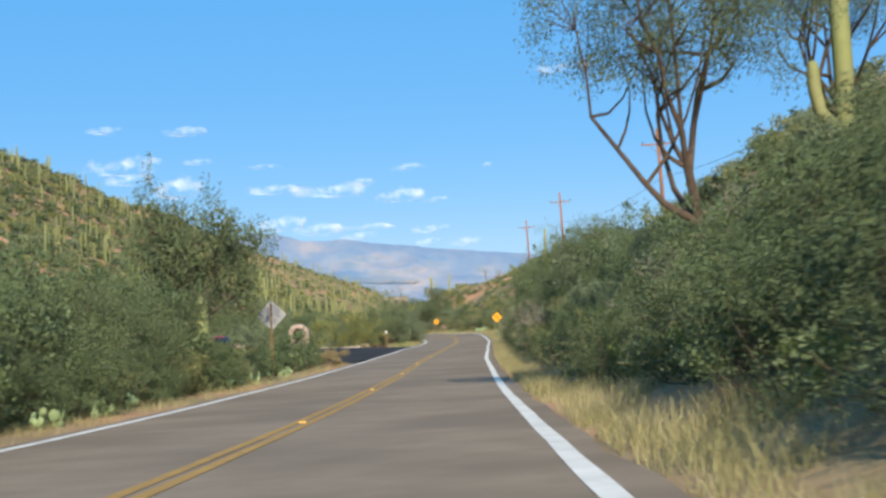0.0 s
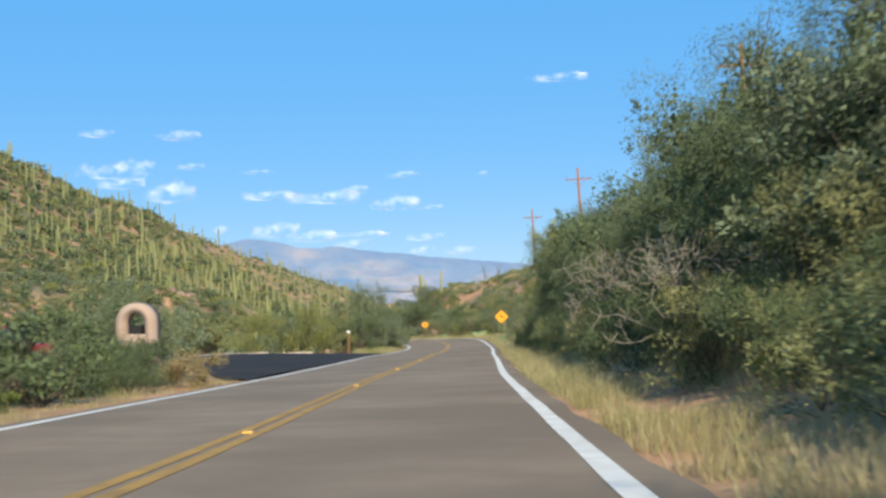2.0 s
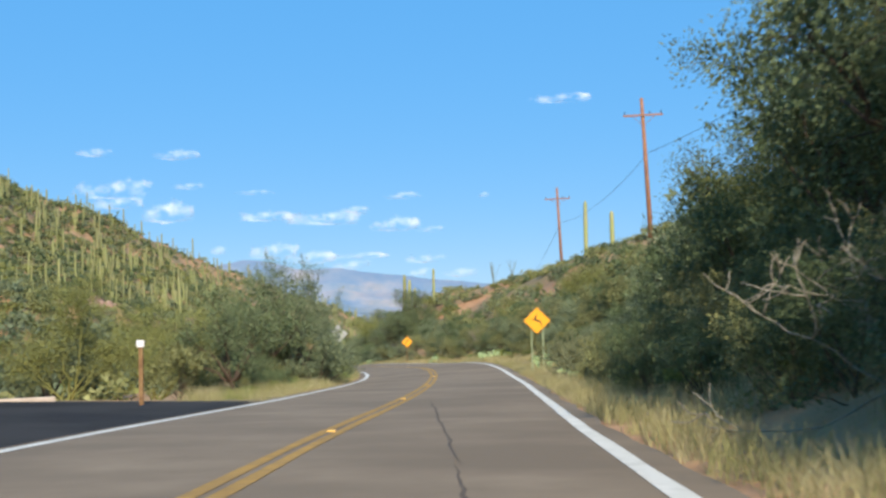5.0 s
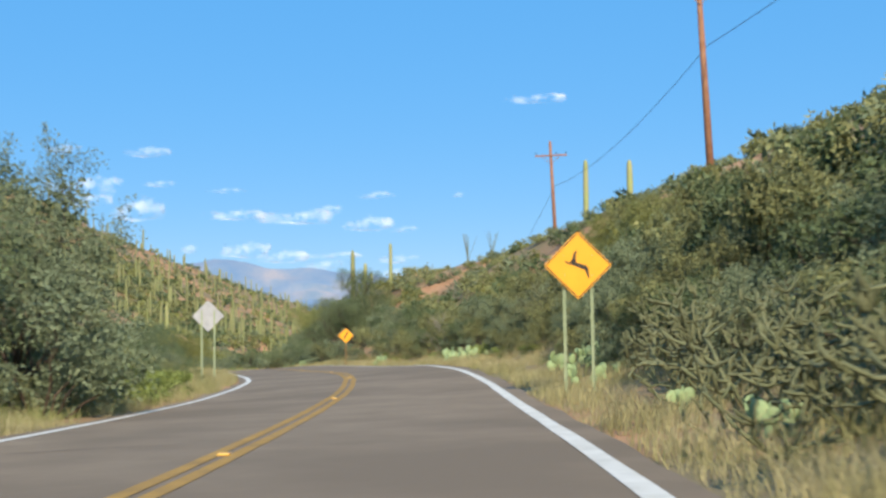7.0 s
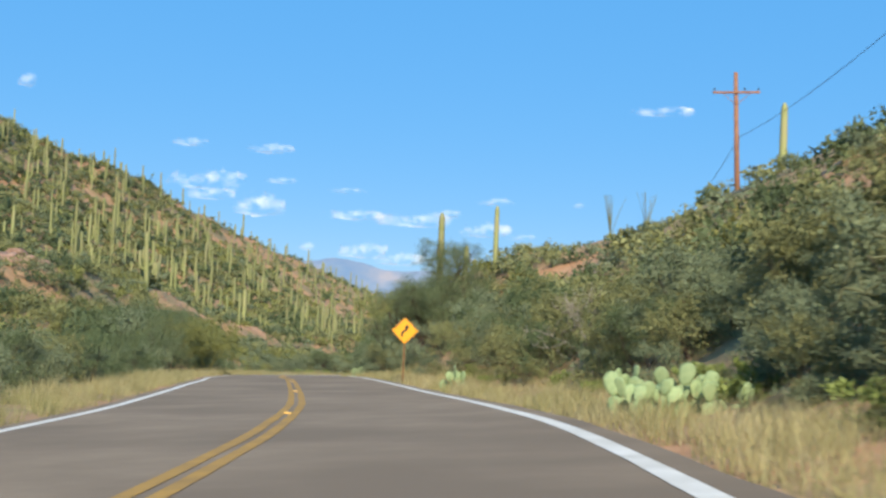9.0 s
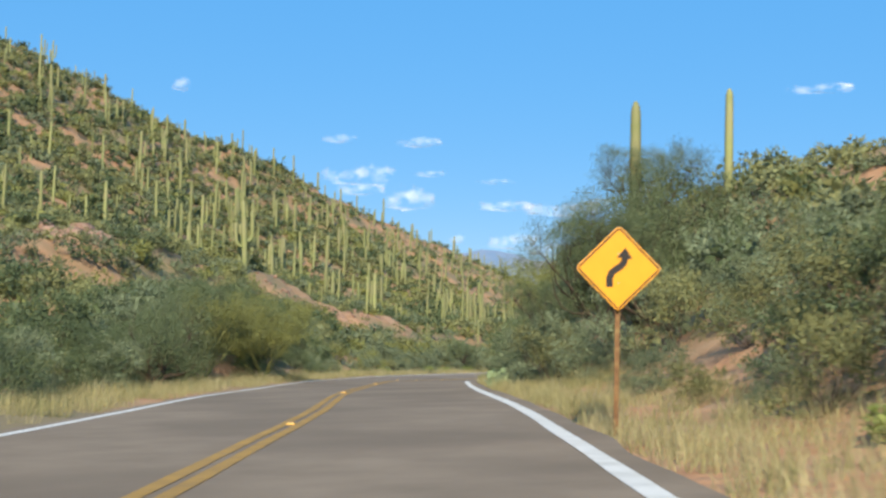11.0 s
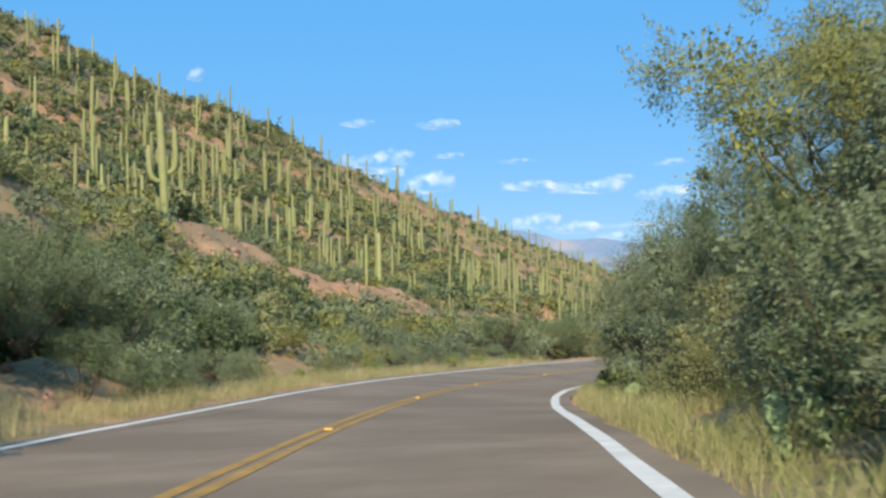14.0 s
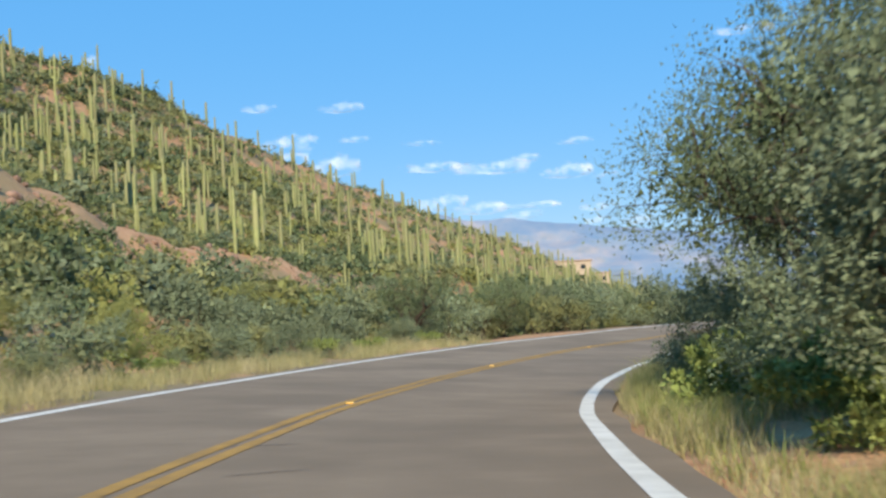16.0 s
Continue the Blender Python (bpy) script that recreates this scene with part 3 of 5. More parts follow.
proto("lush", "grey_shrub", "dense grey-green desert shrub with small leaves", "shrub", 2, seed=9, height=2.3, spread=1.5, limbs=9, tips=60, leaves=7600, leaf=0.052, clump=0.3, slim=0.34, core=0.85, thick=0.03, low=-0.16, lumps=9, sides=3, tone="grey")
proto("palo", "palo_verde_tree", "yellow-green palo verde tree with fine foliage", "tree", 3, seed=4, height=4.2, spread=2.6, limbs=9, tips=90, slim=0.27, leaves=17000, leaf=0.052, clump=0.36, shoots=70, core=0.75, thick=0.05, low=0.0, lumps=9, stem="green", tone="palo")
proto("olive", "creosote_bush", "olive green creosote shrub with thin stems", "shrub", 3, seed=5, height=1.7, spread=1.2, limbs=12, tips=45, leaves=1800, leaf=0.088, clump=0.25, slim=0.21, core=0.70, thick=0.016, low=0.0, lumps=7, sides=3, tone="olive")
proto("tan", "dry_bush", "dry straw-coloured twiggy bush at the road edge", "shrub", 1, seed=15, height=1.1, spread=1.0, limbs=16, tips=70, leaves=6500, leaf=0.055, clump=0.2, slim=0.12, core=0.8, thick=0.01, low=0.0, lumps=8, sides=3, stem="dead", tone="straw", tufts=60, shoots=40)
proto("bright", "weed_bush", "bright green leafy roadside weeds", "shrub", 2, seed=6, height=0.9, spread=0.8, limbs=10, tips=40, leaves=1100, leaf=0.08, clump=0.17, core=0.7, thick=0.010, low=0.0, lumps=7, stem="green", tone="bright")
proto("mesq_near", "mesquite_tree", "dense dark green feathery mesquite tree beside the road", "tree", 2, seed=11, height=5.0, spread=2.9, limbs=9, tips=170, slim=0.25, leaves=26000, leaf=0.048, clump=0.42, core=0.75, trunk=0.12, thick=0.09, low=0.02, lumps=10, tone="mesquite", forks=1, tufts=90, shoots=70)
proto("dark_near", "desert_shrub", "dense dark green desert shrub by the roadside", "shrub", 3, seed=12, height=2.6, spread=1.7, limbs=9, tips=80, leaves=6600, leaf=0.051, clump=0.30, slim=0.26, core=0.80, thick=0.03, low=-0.16, lumps=10, sides=3, tone="dark", tufts=80, shoots=36)
proto("olive_near", "creosote_bush", "olive green creosote shrub with thin stems", "shrub", 3, seed=13, height=1.7, spread=1.2, limbs=14, tips=60, leaves=3800, leaf=0.046, clump=0.22, slim=0.25, core=0.70, thick=0.014, low=-0.14, lumps=9, sides=3, tone="olive", tufts=50, shoots=36)
proto("shoot", "grey_tree", "grey-green bushy tree with upright leafy shoots", "tree", 2, seed=10, height=4.4, spread=1.9, limbs=9, tips=110, slim=0.27, leaves=27000, leaf=0.047, clump=0.32, core=0.7, trunk=0.06, thick=0.06, low=-0.12, lumps=10, tone="grey", forks=1, tufts=70, shoots=110)
proto("open", "mesquite_tree", "open-crowned mesquite tree with bare lower limbs", "tree", 2, seed=7, height=7.2, spread=3.6, limbs=5, tips=270, slim=0.26, leaves=38000, leaf=0.060, clump=0.50, droop=0.45, trunk=0.22, thick=0.095, low=0.40, lumps=8, tone="mesquite", forks=3, bent=0.23, sides=7)


def place(key, p, scale=1.0, tall=1.0, turn=None, i=None):
    src = PROTO[key][random.randrange(len(PROTO[key])) if i is None else i % len(PROTO[key])]
    ob = copy_thing(src, Matrix.Translation(p) @ pose(0, 0, 0, 0, 0, random.uniform(0, 360) if turn is None else turn))
    ob.scale = (scale, scale, scale * tall)
    return ob


def drop_protos():
    """The plants that were only built to be copied are taken out again."""
    for group in PROTO.values():
        for ob in group:
            for o in (*ob.children_recursive, ob):
                bpy.data.objects.remove(o)


# ---------------- signs and poles ----------------
def diamond(bm, side, thick, y, corner=0.05):
    """An upright diamond-shaped plate with rounded corners, facing -y."""
    h = side / 2
    pts = []
    for cx, cz, a0 in ((h - corner, h - corner, 0), (-h + corner, h - corner, 90), (-h + corner, -h + corner, 180), (h - corner, -h + corner, 270)):
        for a in range(a0, a0 + 91, 18):
            px, pz = cx + corner * math.cos(radians(a)), cz + corner * math.sin(radians(a))
            pts.append(((px - pz) * 0.70711, (px + pz) * 0.70711))
    a = [bm.verts.new((x, y - thick / 2, z)) for x, z in pts]
    b = [bm.verts.new((x, y + thick / 2, z)) for x, z in pts]
    bm.faces.new(a)
    bm.faces.new(b[::-1])
    for i in range(len(a)):
        j = (i + 1) % len(a)
        bm.faces.new((a[j], a[i], b[i], b[j]))
    return bm


def ring_band(bm, side, width, y, thick=0.002):
    """A thin band along the edge of a diamond plate."""
    for k in range(4):
        m = pose(0, y, 0, 0, 45 + 90 * k, 0) @ Matrix.Translation((0, 0, side / 2 - width / 2))
        box(bm, (side - width * 2, thick, width), m)
    return bm


def warning_sign(name, label, at, turn, posts, plate_z, post_mat, front, face=True, side=0.762):
    base = new(name)
    base.matrix_basis = Matrix.Translation(at) @ pose(0, 0, 0, 0, 0, turn)
    for u in posts:
        bm = bmesh.new()
        top = plate_z + 0.42 - abs(u)
        for dx in (-0.022, 0.022):
            box(bm, (0.008, 0.036, top + 0.3), Matrix.Translation((u + dx, 0.03, (top - 0.3) / 2)))
        box(bm, (0.05, 0.008, top + 0.3), Matrix.Translation((u, 0.046, (top - 0.3) / 2)))
        part("post", bm, post_mat, base, "steel channel post")
    s = -1 if face else 1
    p = part("plate", diamond(bmesh.new(), side, 0.006, -0.02 if face else -0.02), M_SIGN_BACK, base, "bare metal sign plate", Matrix.Translation((0, 0, plate_z)))
    if face:
        part("sign_face", diamond(bmesh.new(), side - 0.004, 0.003, -0.026), M_SIGN_YELLOW, p, "yellow reflective sign face")
        part("border", ring_band(bmesh.new(), side - 0.03, 0.016, -0.029), M_SIGN_BLACK, p, "black border line")
        front(p)
    else:
        part("sign_face", diamond(bmesh.new(), side - 0.004, 0.003, -0.0255), M_SIGN_YELLOW, p, "yellow reflective sign face")
    for u in posts:
        for dz in (-0.15, 0.15):
            part("bolt", rod(bmesh.new(), (u, -0.031, dz), (u, 0.055, dz), 0.008, sides=6), M_SIGN_BACK, p)
    return tagged(base, label, "road sign", "road signs")


def flat_shape(pts, y, thick=0.003):
    bm = bmesh.new()
    a = [bm.verts.new((x, y - thick, z)) for x, z in pts]
    b = [bm.verts.new((x, y, z)) for x, z in pts]
    bm.faces.new(a)
    bm.faces.new(b[::-1])
    for i in range(len(a)):
        j = (i + 1) % len(a)
        bm.faces.new((a[j], a[i], b[i], b[j]))
    bmesh.ops.recalc_face_normals(bm, faces=bm.faces[:])
    return bm


def leaping_shape(p):
    """The plain dark emblem: a slanting bar with short bars at its ends."""
    for pts in ([(-0.13, 0.03), (-0.10, 0.09), (0.0, 0.035), (0.12, 0.0), (0.15, -0.03), (0.13, -0.075), (0.05, -0.05), (-0.05, -0.01)],
                [(-0.10, 0.06), (-0.055, 0.21), (-0.01, 0.235), (-0.035, 0.12), (-0.03, 0.05)],
                [(0.10, -0.045), (0.155, -0.20), (0.175, -0.20), (0.155, -0.03)],
                [(-0.12, 0.04), (-0.205, 0.075), (-0.205, 0.055), (-0.12, 0.005)]):
        part("emblem_bar", flat_shape(pts, -0.0285), M_SIGN_BLACK, p, "plain dark emblem")


def winding_arrow(p):
    """A bent arrow: up, over to the right and up again."""
    mid = [(-0.11, -0.23), (-0.11, -0.12), (-0.085, -0.055), (-0.03, -0.01), (0.03, 0.03), (0.065, 0.075), (0.075, 0.13)]
    l, r = [], []
    for i, (x, z) in enumerate(mid):
        a, b = mid[max(0, i - 1)], mid[min(len(mid) - 1, i + 1)]
        d = math.hypot(b[0] - a[0], b[1] - a[1])
        nx_, nz_ = -(b[1] - a[1]) / d * 0.042, (b[0] - a[0]) / d * 0.042
        l.append((x + nx_, z + nz_))
        r.append((x - nx_, z - nz_))
    pts = [(x * 0.83, z * 0.83) for x, z in l + [(-0.025, 0.13), (0.08, 0.26), (0.17, 0.12)] + r[::-1]]
    part("arrow", flat_shape(pts, -0.0285), M_SIGN_BLACK, p, "black winding road arrow")


def ground_z(x, y): return float(land(x, y))


warning_sign("road_sign", "yellow diamond warning sign on two pale green posts", (-3.95, 126.0, ground_z(-3.95, 126.0)), 2, (-0.215, 0.215), -2.22 - ground_z(-3.95, 126.0), M_POST_GREEN, leaping_shape)
warning_sign("road_sign", "yellow diamond sign with winding arrow on a rusty post", (-13.78, 175.9, ground_z(-13.78, 175.9)), 12, (0.0,), -3.95 - ground_z(-13.78, 175.9), M_POST_RUST, winding_arrow, side=0.635)
warning_sign("road_sign", "grey bare back of a diamond sign on two posts", (-15.05, 148.3, ground_z(-15.05, 148.3)), 188, (-0.21, 0.21), -2.84 - ground_z(-15.05, 148.3), M_POST_GREEN, None, False)
warning_sign("road_sign", "weathered bare back of a diamond sign on a rusty post", (-9.67, 47.7, ground_z(-9.67, 47.7)), 180, (0.0,), 0.42 - ground_z(-9.67, 47.7), M_POST_RUST, None, False)


def utility_pole(at, height, lean, turn):
    base = new("utility_pole")
    base.matrix_basis = Matrix.Translation(at) @ pose(0, 0, 0, 0, lean, turn)
    part("pole", rod(bmesh.new(), (0, 0, -0.6), (0, 0, height), 0.17, 0.11, 14), M_POLE, base, "brown weathered wooden pole", smooth=True)
    arm = part("crossarm", box(bmesh.new(), (2.6, 0.10, 0.12), Matrix.Translation((0, -0.16, height - 1.15)), 0.01), M_POLE, base)
    for x in (-1.2, 0.45, 1.2):
        bm = rod(bmesh.new(), (x, -0.16, height - 1.09), (x, -0.16, height - 0.93), 0.02, sides=8)
        rod(bm, (x, -0.16, height - 0.99), (x, -0.16, height - 0.90), 0.055, 0.035, 10)
        part("insulator", bm, M_SIGN_BLACK, arm, "dark insulator")
    for s in (-1, 1):
        part("brace", rod(bmesh.new(), (s * 0.75, -0.16, height - 1.2), (0, -0.13, height - 1.85), 0.018, sides=6), M_POLE, base)
    return tagged(base, "brown wooden utility pole with a crossarm on the hillside", "utility pole", "utility poles")


POLES = [(9.7, 98.0, 12.2), (3.9, 159.3, 12.0), (-0.5, 206.0, 11.0), (-6.5, 268.0, 3.5)]
for x, y, top in POLES:
    z = ground_z(x, y)
    utility_pole((x, y, z), top - z, -2.2, 5)


def cable(a, b, sag, name="overhead_cable"):
    pts = [Vector(a).lerp(Vector(b), k / 24) - Vector((0, 0, sag * 4 * (k / 24) * (1 - k / 24))) for k in range(25)]
    v, f = tubes([[(np.array(p), 0.014) for p in pts]], 6)
    return tagged(new(name, mesh_np(name, v, f, M_CABLE, True)), "dark overhead cable slung between utility poles", "cable", "overhead cables")


ends = [(14.5, 40.0, 13.0)] + POLES
for (xa, ya, za), (xb, yb, zb) in zip(ends, ends[1:]):
    cable((xa, ya, za - 3.6), (xb, yb, zb - 3.6), 0.9)

# clouds: bearing, height, width and depth in degrees
CLOUDS = [(1.76, 9.65, 2.49, 0.42), (-5.69, 5.47, 1.44, 0.31), (-1.85, 5.44, 0.58, 0.21), (-19.04, 7.43, 1.31, 0.37), (-15.7, 7.34, 1.7, 0.42), (-18.31, 5.79, 2.88, 0.89), (-18.21, 5.21, 1.83, 0.52), (-15.13, 5.98, 1.31, 0.26), (-16.07, 4.76, 1.96, 0.89), (-12.33, 5.69, 1.44, 0.21), (-11.82, 4.6, 2.36, 0.42), (-8.84, 4.47, 3.4, 0.58), (-7.79, 4.85, 1.31, 0.31), (-6.1, 4.14, 2.09, 0.58), (-4.4, 3.93, 1.18, 0.26), (-4.48, 2.57, 1.57, 0.37), (-7.56, 2.78, 2.09, 0.26), (-7.83, 2.37, 1.44, 0.37), (-11.45, 3.02, 1.83, 0.68), (-9.91, 2.71, 2.09, 0.52), (-13.76, 3.12, 0.65, 0.37), (-3.0, 1.91, 1.31, 0.37), (-4.7, 2.0, 1.05, 0.37), (-26.13, 9.49, 0.68, 0.58)]

for i, (b, h, w, t) in enumerate(CLOUDS):
    cloud(b, h, w, t, 50 + i)

# ---------------- the pull-out, its gate and small roadside things ----------------
PULL_Y, PULL_X = (64.5, 66, 70, 76, 90, 98, 102, 104, 106), (-9.9, -10.4, -12.0, -15.1, -17.6, -18.4, -18.0, -15.5, -11.3)


def pull_out():
    verts, faces, n = [], [], 12
    ys = np.arange(64.5, 106.01, 0.5)
    for y in ys:
        a, b = np.interp(y, PULL_Y, PULL_X), road_x(y) - 3.3
        for k in range(n):
            x = a + (b - a) * k / (n - 1)
            verts.append((x, y, max(road_z(y) - 0.004 if k == n - 1 else -99, float(land(x, y)) + 0.035)))
    for i in range(len(ys) - 1):
        for k in range(n - 1):
            faces.append((i * n + k, i * n + k + 1, (i + 1) * n + k + 1, (i + 1) * n + k))
    return tagged(new("pavement_pull_out", mesh_of("pull_out", verts, faces, M_NEW_ASPHALT)), "fresh black asphalt of a roadside pull-out", "pavement", kind="structure")


pull_out()
edge = [(x - 0.1, y, 0) for y, x in zip(np.arange(70, 106, 1.5), np.interp(np.arange(70, 106, 1.5), PULL_Y, PULL_X))]
M_KERB = material("pale_kerb", [(0.42, 0.34, 0.27), (0.55, 0.46, 0.38)], 3, 6, 0.95, 0.3, 20)
kerb = new("kerb")
tagged(kerb, "low pale concrete kerb along the pull-out", "kerb", kind="structure")
for a, b in zip(edge, edge[1:]):
    d = math.hypot(b[0] - a[0], b[1] - a[1])
    mx, my = (a[0] + b[0]) / 2, (a[1] + b[1]) / 2
    part("kerb_stone", box(bmesh.new(), (d - 0.03, 0.13, 0.20), Matrix(), 0.03), M_KERB, kerb, "", pose(mx, my, ground_z(mx, my) - 0.02, 0, 0, math.degrees(math.atan2(b[1] - a[1], b[0] - a[0]))))


def arch_gate(x, y):
    """A stucco hoop standing on two legs, with a lamp-like box in its opening."""
    base = new("stucco_arch")
    base.matrix_basis = pose(x, y, ground_z(x, y), 0, 0, -8)
    bm = bmesh.new()
    steps, ro, ri, spring, deep = 20, 0.50, 0.27, 1.50, 0.46
    prof = [(-1, 0)] + [(-math.cos(math.pi * k / steps), math.sin(math.pi * k / steps)) for k in range(steps + 1)] + [(1, 0)]
    loops = []
    for r, z0 in ((ro, 0), (ri, 0)):
        for yy in (-deep / 2, deep / 2):
            pts = [(-r, z0 - 0.2)] + [(r * c, spring + r * s_) for c, s_ in prof[1:-1]] + [(r, z0 - 0.2)]
            loops.append([bm.verts.new((px, yy, pz)) for px, pz in pts])
    of, ob_, inf, inb = loops
    for k in range(len(of) - 1):
        bm.faces.new((of[k], inf[k], inf[k + 1], of[k + 1]))
        bm.faces.new((ob_[k], ob_[k + 1], inb[k + 1], inb[k]))
        bm.faces.new((of[k], of[k + 1], ob_[k + 1], ob_[k]))
        bm.faces.new((inf[k], inb[k], inb[k + 1], inf[k + 1]))
    bmesh.ops.recalc_face_normals(bm, faces=bm.faces[:])
    bmesh.ops.bevel(bm, geom=[e for e in bm.edges if len(e.link_faces) == 2 and e.calc_face_angle() > 1.2], offset=0.035, segments=2, affect="EDGES")
    part("hoop", bm, M_STUCCO, base, "pinkish stucco hoop", smooth=True)
    part("sill", box(bmesh.new(), (0.62, 0.40, 1.24), Matrix.Translation((0, 0, 0.62)), 0.03), M_STUCCO, base)
    part("mailbox", box(bmesh.new(), (0.24, 0.34, 0.22), Matrix.Translation((0.03, 0, 1.34)), 0.03), M_SIGN_BLACK, base, "dark metal box in the opening")
    return tagged(base, "pinkish stucco arch with a dark box in its opening", "arch")


arch_gate(-11.6, 62.9)
pillar = new("stucco_pillar")
pillar.matrix_basis = pose(-14.3, 61.8, ground_z(-14.3, 61.8), 0, 0, 10)
part("shaft", box(bmesh.new(), (0.58, 0.5, 1.2), Matrix.Translation((0, 0, 0.45)), 0.03), M_STUCCO, pillar)
part("cap", box(bmesh.new(), (0.64, 0.56, 0.06), Matrix.Translation((0, 0, 1.08)), 0.015), M_STUCCO, pillar)
tagged(pillar, "low square pinkish stucco pillar beside the driveway", "pillar")


M_RED = material("red_car_paint", [(0.36, 0.012, 0.018), (0.42, 0.02, 0.025)], 3, 2, 0.25, 0, spec=0.5)
M_GLASS = material("dark_window_glass", [(0.02, 0.03, 0.04), (0.03, 0.04, 0.05)], 2, 2, 0.05, 0, spec=0.8)
M_TYRE = material("tyre_rubber", [(0.02, 0.02, 0.02), (0.035, 0.035, 0.035)], 8, 4, 0.9, 0.2)
M_PLATE = material("white_enamel", [(0.7, 0.7, 0.7), (0.8, 0.8, 0.8)], 5, 2, 0.5, 0)


def parked_car(x, y, turn):
    base = new("parked_car")
    base.matrix_basis = pose(x, y, ground_z(x, y), 0, 0, turn)
    bm = box(bmesh.new(), (1.76, 4.3, 0.58), Matrix.Translation((0, 0, 0.55)), 0.14)
    part("body", bm, M_RED, base, "glossy red paint", smooth=False)
    bm = bmesh.new()
    made = bmesh.ops.create_cube(bm, size=1.0, matrix=Matrix.Translation((0, 0.25, 1.08)) @ Matrix.Diagonal((1.6, 2.5, 0.56, 1)))
    for v in made["verts"]:
        if v.co.z > 1.1:
            v.co.x *= 0.78
            v.co.y = 0.25 + (v.co.y - 0.25) * 0.62
    bmesh.ops.bevel(bm, geom=bm.edges[:], offset=0.07, segments=2, affect="EDGES")
    cabin = part("cabin", bm, M_RED, base)
    for yy, tilt in ((-0.93, -41), (1.43, 41)):
        part("window", box(bmesh.new(), (1.22, 0.02, 0.5), pose(0, yy, 1.10, tilt, 0, 0), 0.005), M_GLASS, cabin, "dark window glass")
    for sx in (-1, 1):
        part("window", box(bmesh.new(), (0.02, 1.7, 0.36), pose(sx * 0.735, 0.25, 1.13, 0, sx * -17, 0), 0.005), M_GLASS, cabin, "dark window glass")
        part("headlight", box(bmesh.new(), (0.34, 0.05, 0.16), Matrix.Translation((sx * 0.62, -2.14, 0.66)), 0.02), M_PLATE, base, "clear headlight")
        for yy in (-1.35, 1.35):
            w = part("wheel", rod(bmesh.new(), (sx * 0.72, yy, 0.31), (sx * 0.90, yy, 0.31), 0.31, sides=20), M_TYRE, base, "black tyre")
            part("rim", rod(bmesh.new(), (sx * 0.89, yy, 0.31), (sx * 0.912, yy, 0.31), 0.19, sides=16), M_SIGN_BACK, w, "alloy rim")
    part("number_plate", box(bmesh.new(), (0.34, 0.02, 0.16), Matrix.Translation((0, -2.16, 0.55)), 0.004), M_PLATE, base, "white plate")
    part("bumper", box(bmesh.new(), (1.7, 0.12, 0.16), Matrix.Translation((0, -2.13, 0.38)), 0.04), M_RED, base)
    return tagged(base, "red parked car behind roadside bushes", "car")


parked_car(-16.9, 65.9, -12)

post = new("marker_post")
post.matrix_basis = pose(-12.2, 103.0, ground_z(-12.2, 103.0))
part("post", box(bmesh.new(), (0.09, 0.05, 1.5), Matrix.Translation((0, 0, 0.6)), 0.008), M_POST_RUST, post, "dark narrow post")
part("reflector", box(bmesh.new(), (0.16, 0.02, 0.14), Matrix.Translation((0, -0.037, 1.28)), 0.004), M_PLATE, post, "white reflector plate")
tagged(post, "narrow roadside marker post with a white reflector", "marker post")

dot = bmesh.new()
box(dot, (0.10, 0.09, 0.022), Matrix.Translation((0, 0, 0.008)), 0.009)
dot_mesh = bpy.data.meshes.new("road_marker")
dot.to_mesh(dot_mesh)
dot.free()
dot_mesh.materials.append(M_MARKER)
for k in range(23):
    y = 8.9 + 12.0 * k
    ob = new("road_marker", dot_mesh)
    ob.matrix_basis = pose(road_x(y), y, road_z(y) + 0.006, 0, 0, math.degrees(-math.atan(road_turn(y))))
    tagged(ob, "small yellow raised reflector on the road", "road marker", "road markers")

# tar-filled cracks in the road
M_TAR = material("crack_filler", [(0.085, 0.066, 0.048), (0.14, 0.105, 0.075)], 9, 6, 0.85, 0.2, 30, distance=0.004)


def crack(y0, u0, y1, u1, wide, seed):
    r = random.Random(seed)
    steps = max(6, int(math.hypot(y1 - y0, u1 - u0) / 0.3))
    side, verts = 0.0, []
    for k in range(steps + 1):
        q = k / steps
        side = side * 0.85 + r.gauss(0, 0.013)
        y, u = y0 + (y1 - y0) * q, u0 + (u1 - u0) * q
        w = wide * r.uniform(0.5, 1.0) * min(1.0, 6 * q + 0.15, 6 * (1 - q) + 0.15)
        across = abs(u1 - u0) > abs(y1 - y0)
        for s in (-w, w):
            yy, uu = (y + side + s, u) if across else (y, u + side + s)
            n = math.hypot(1, road_turn(yy))
            verts.append((road_x(yy) + uu / n, yy - uu * road_turn(yy) / n, road_z(yy) + road_bank(yy) * uu + 0.004))
    faces = [(2 * k, 2 * k + 1, 2 * k + 3, 2 * k + 2) for k in range(steps)]
    ob = new("crack", mesh_of("crack", verts, faces, M_TAR))
    ob.parent = road
    tagged(ob, "dark tar-filled crack")


for k, (y0, u0, y1, u1) in enumerate(((74, 2.25, 88, 1.6), (88, 1.6, 103, 0.7), (20, -3.0, 20.6, -0.6), (31, -2.8, 30.4, -0.9), (58, -2.7, 58.5, -0.4), (118, -2.9, 118.6, -0.5), 
                                     (152, -2.6, 151.6, -0.4), (166, 0.9, 166.4, 3.0), (197, 0.6, 197.3, 2.6), (204, -2.9, 203.6, -0.5), (213, -2.8, 221, -2.2), (229, 0.4, 229.4, 0.9), (231, -0.1, 231.3, 0.5))):
    crack(y0, u0, y1, u1, 0.02, k)

# far houses on the ridge
M_HOUSE = material("pale_house_wall", [(0.38, 0.31, 0.23), (0.47, 0.39, 0.29)], 0.5, 4, 0.9, 0)


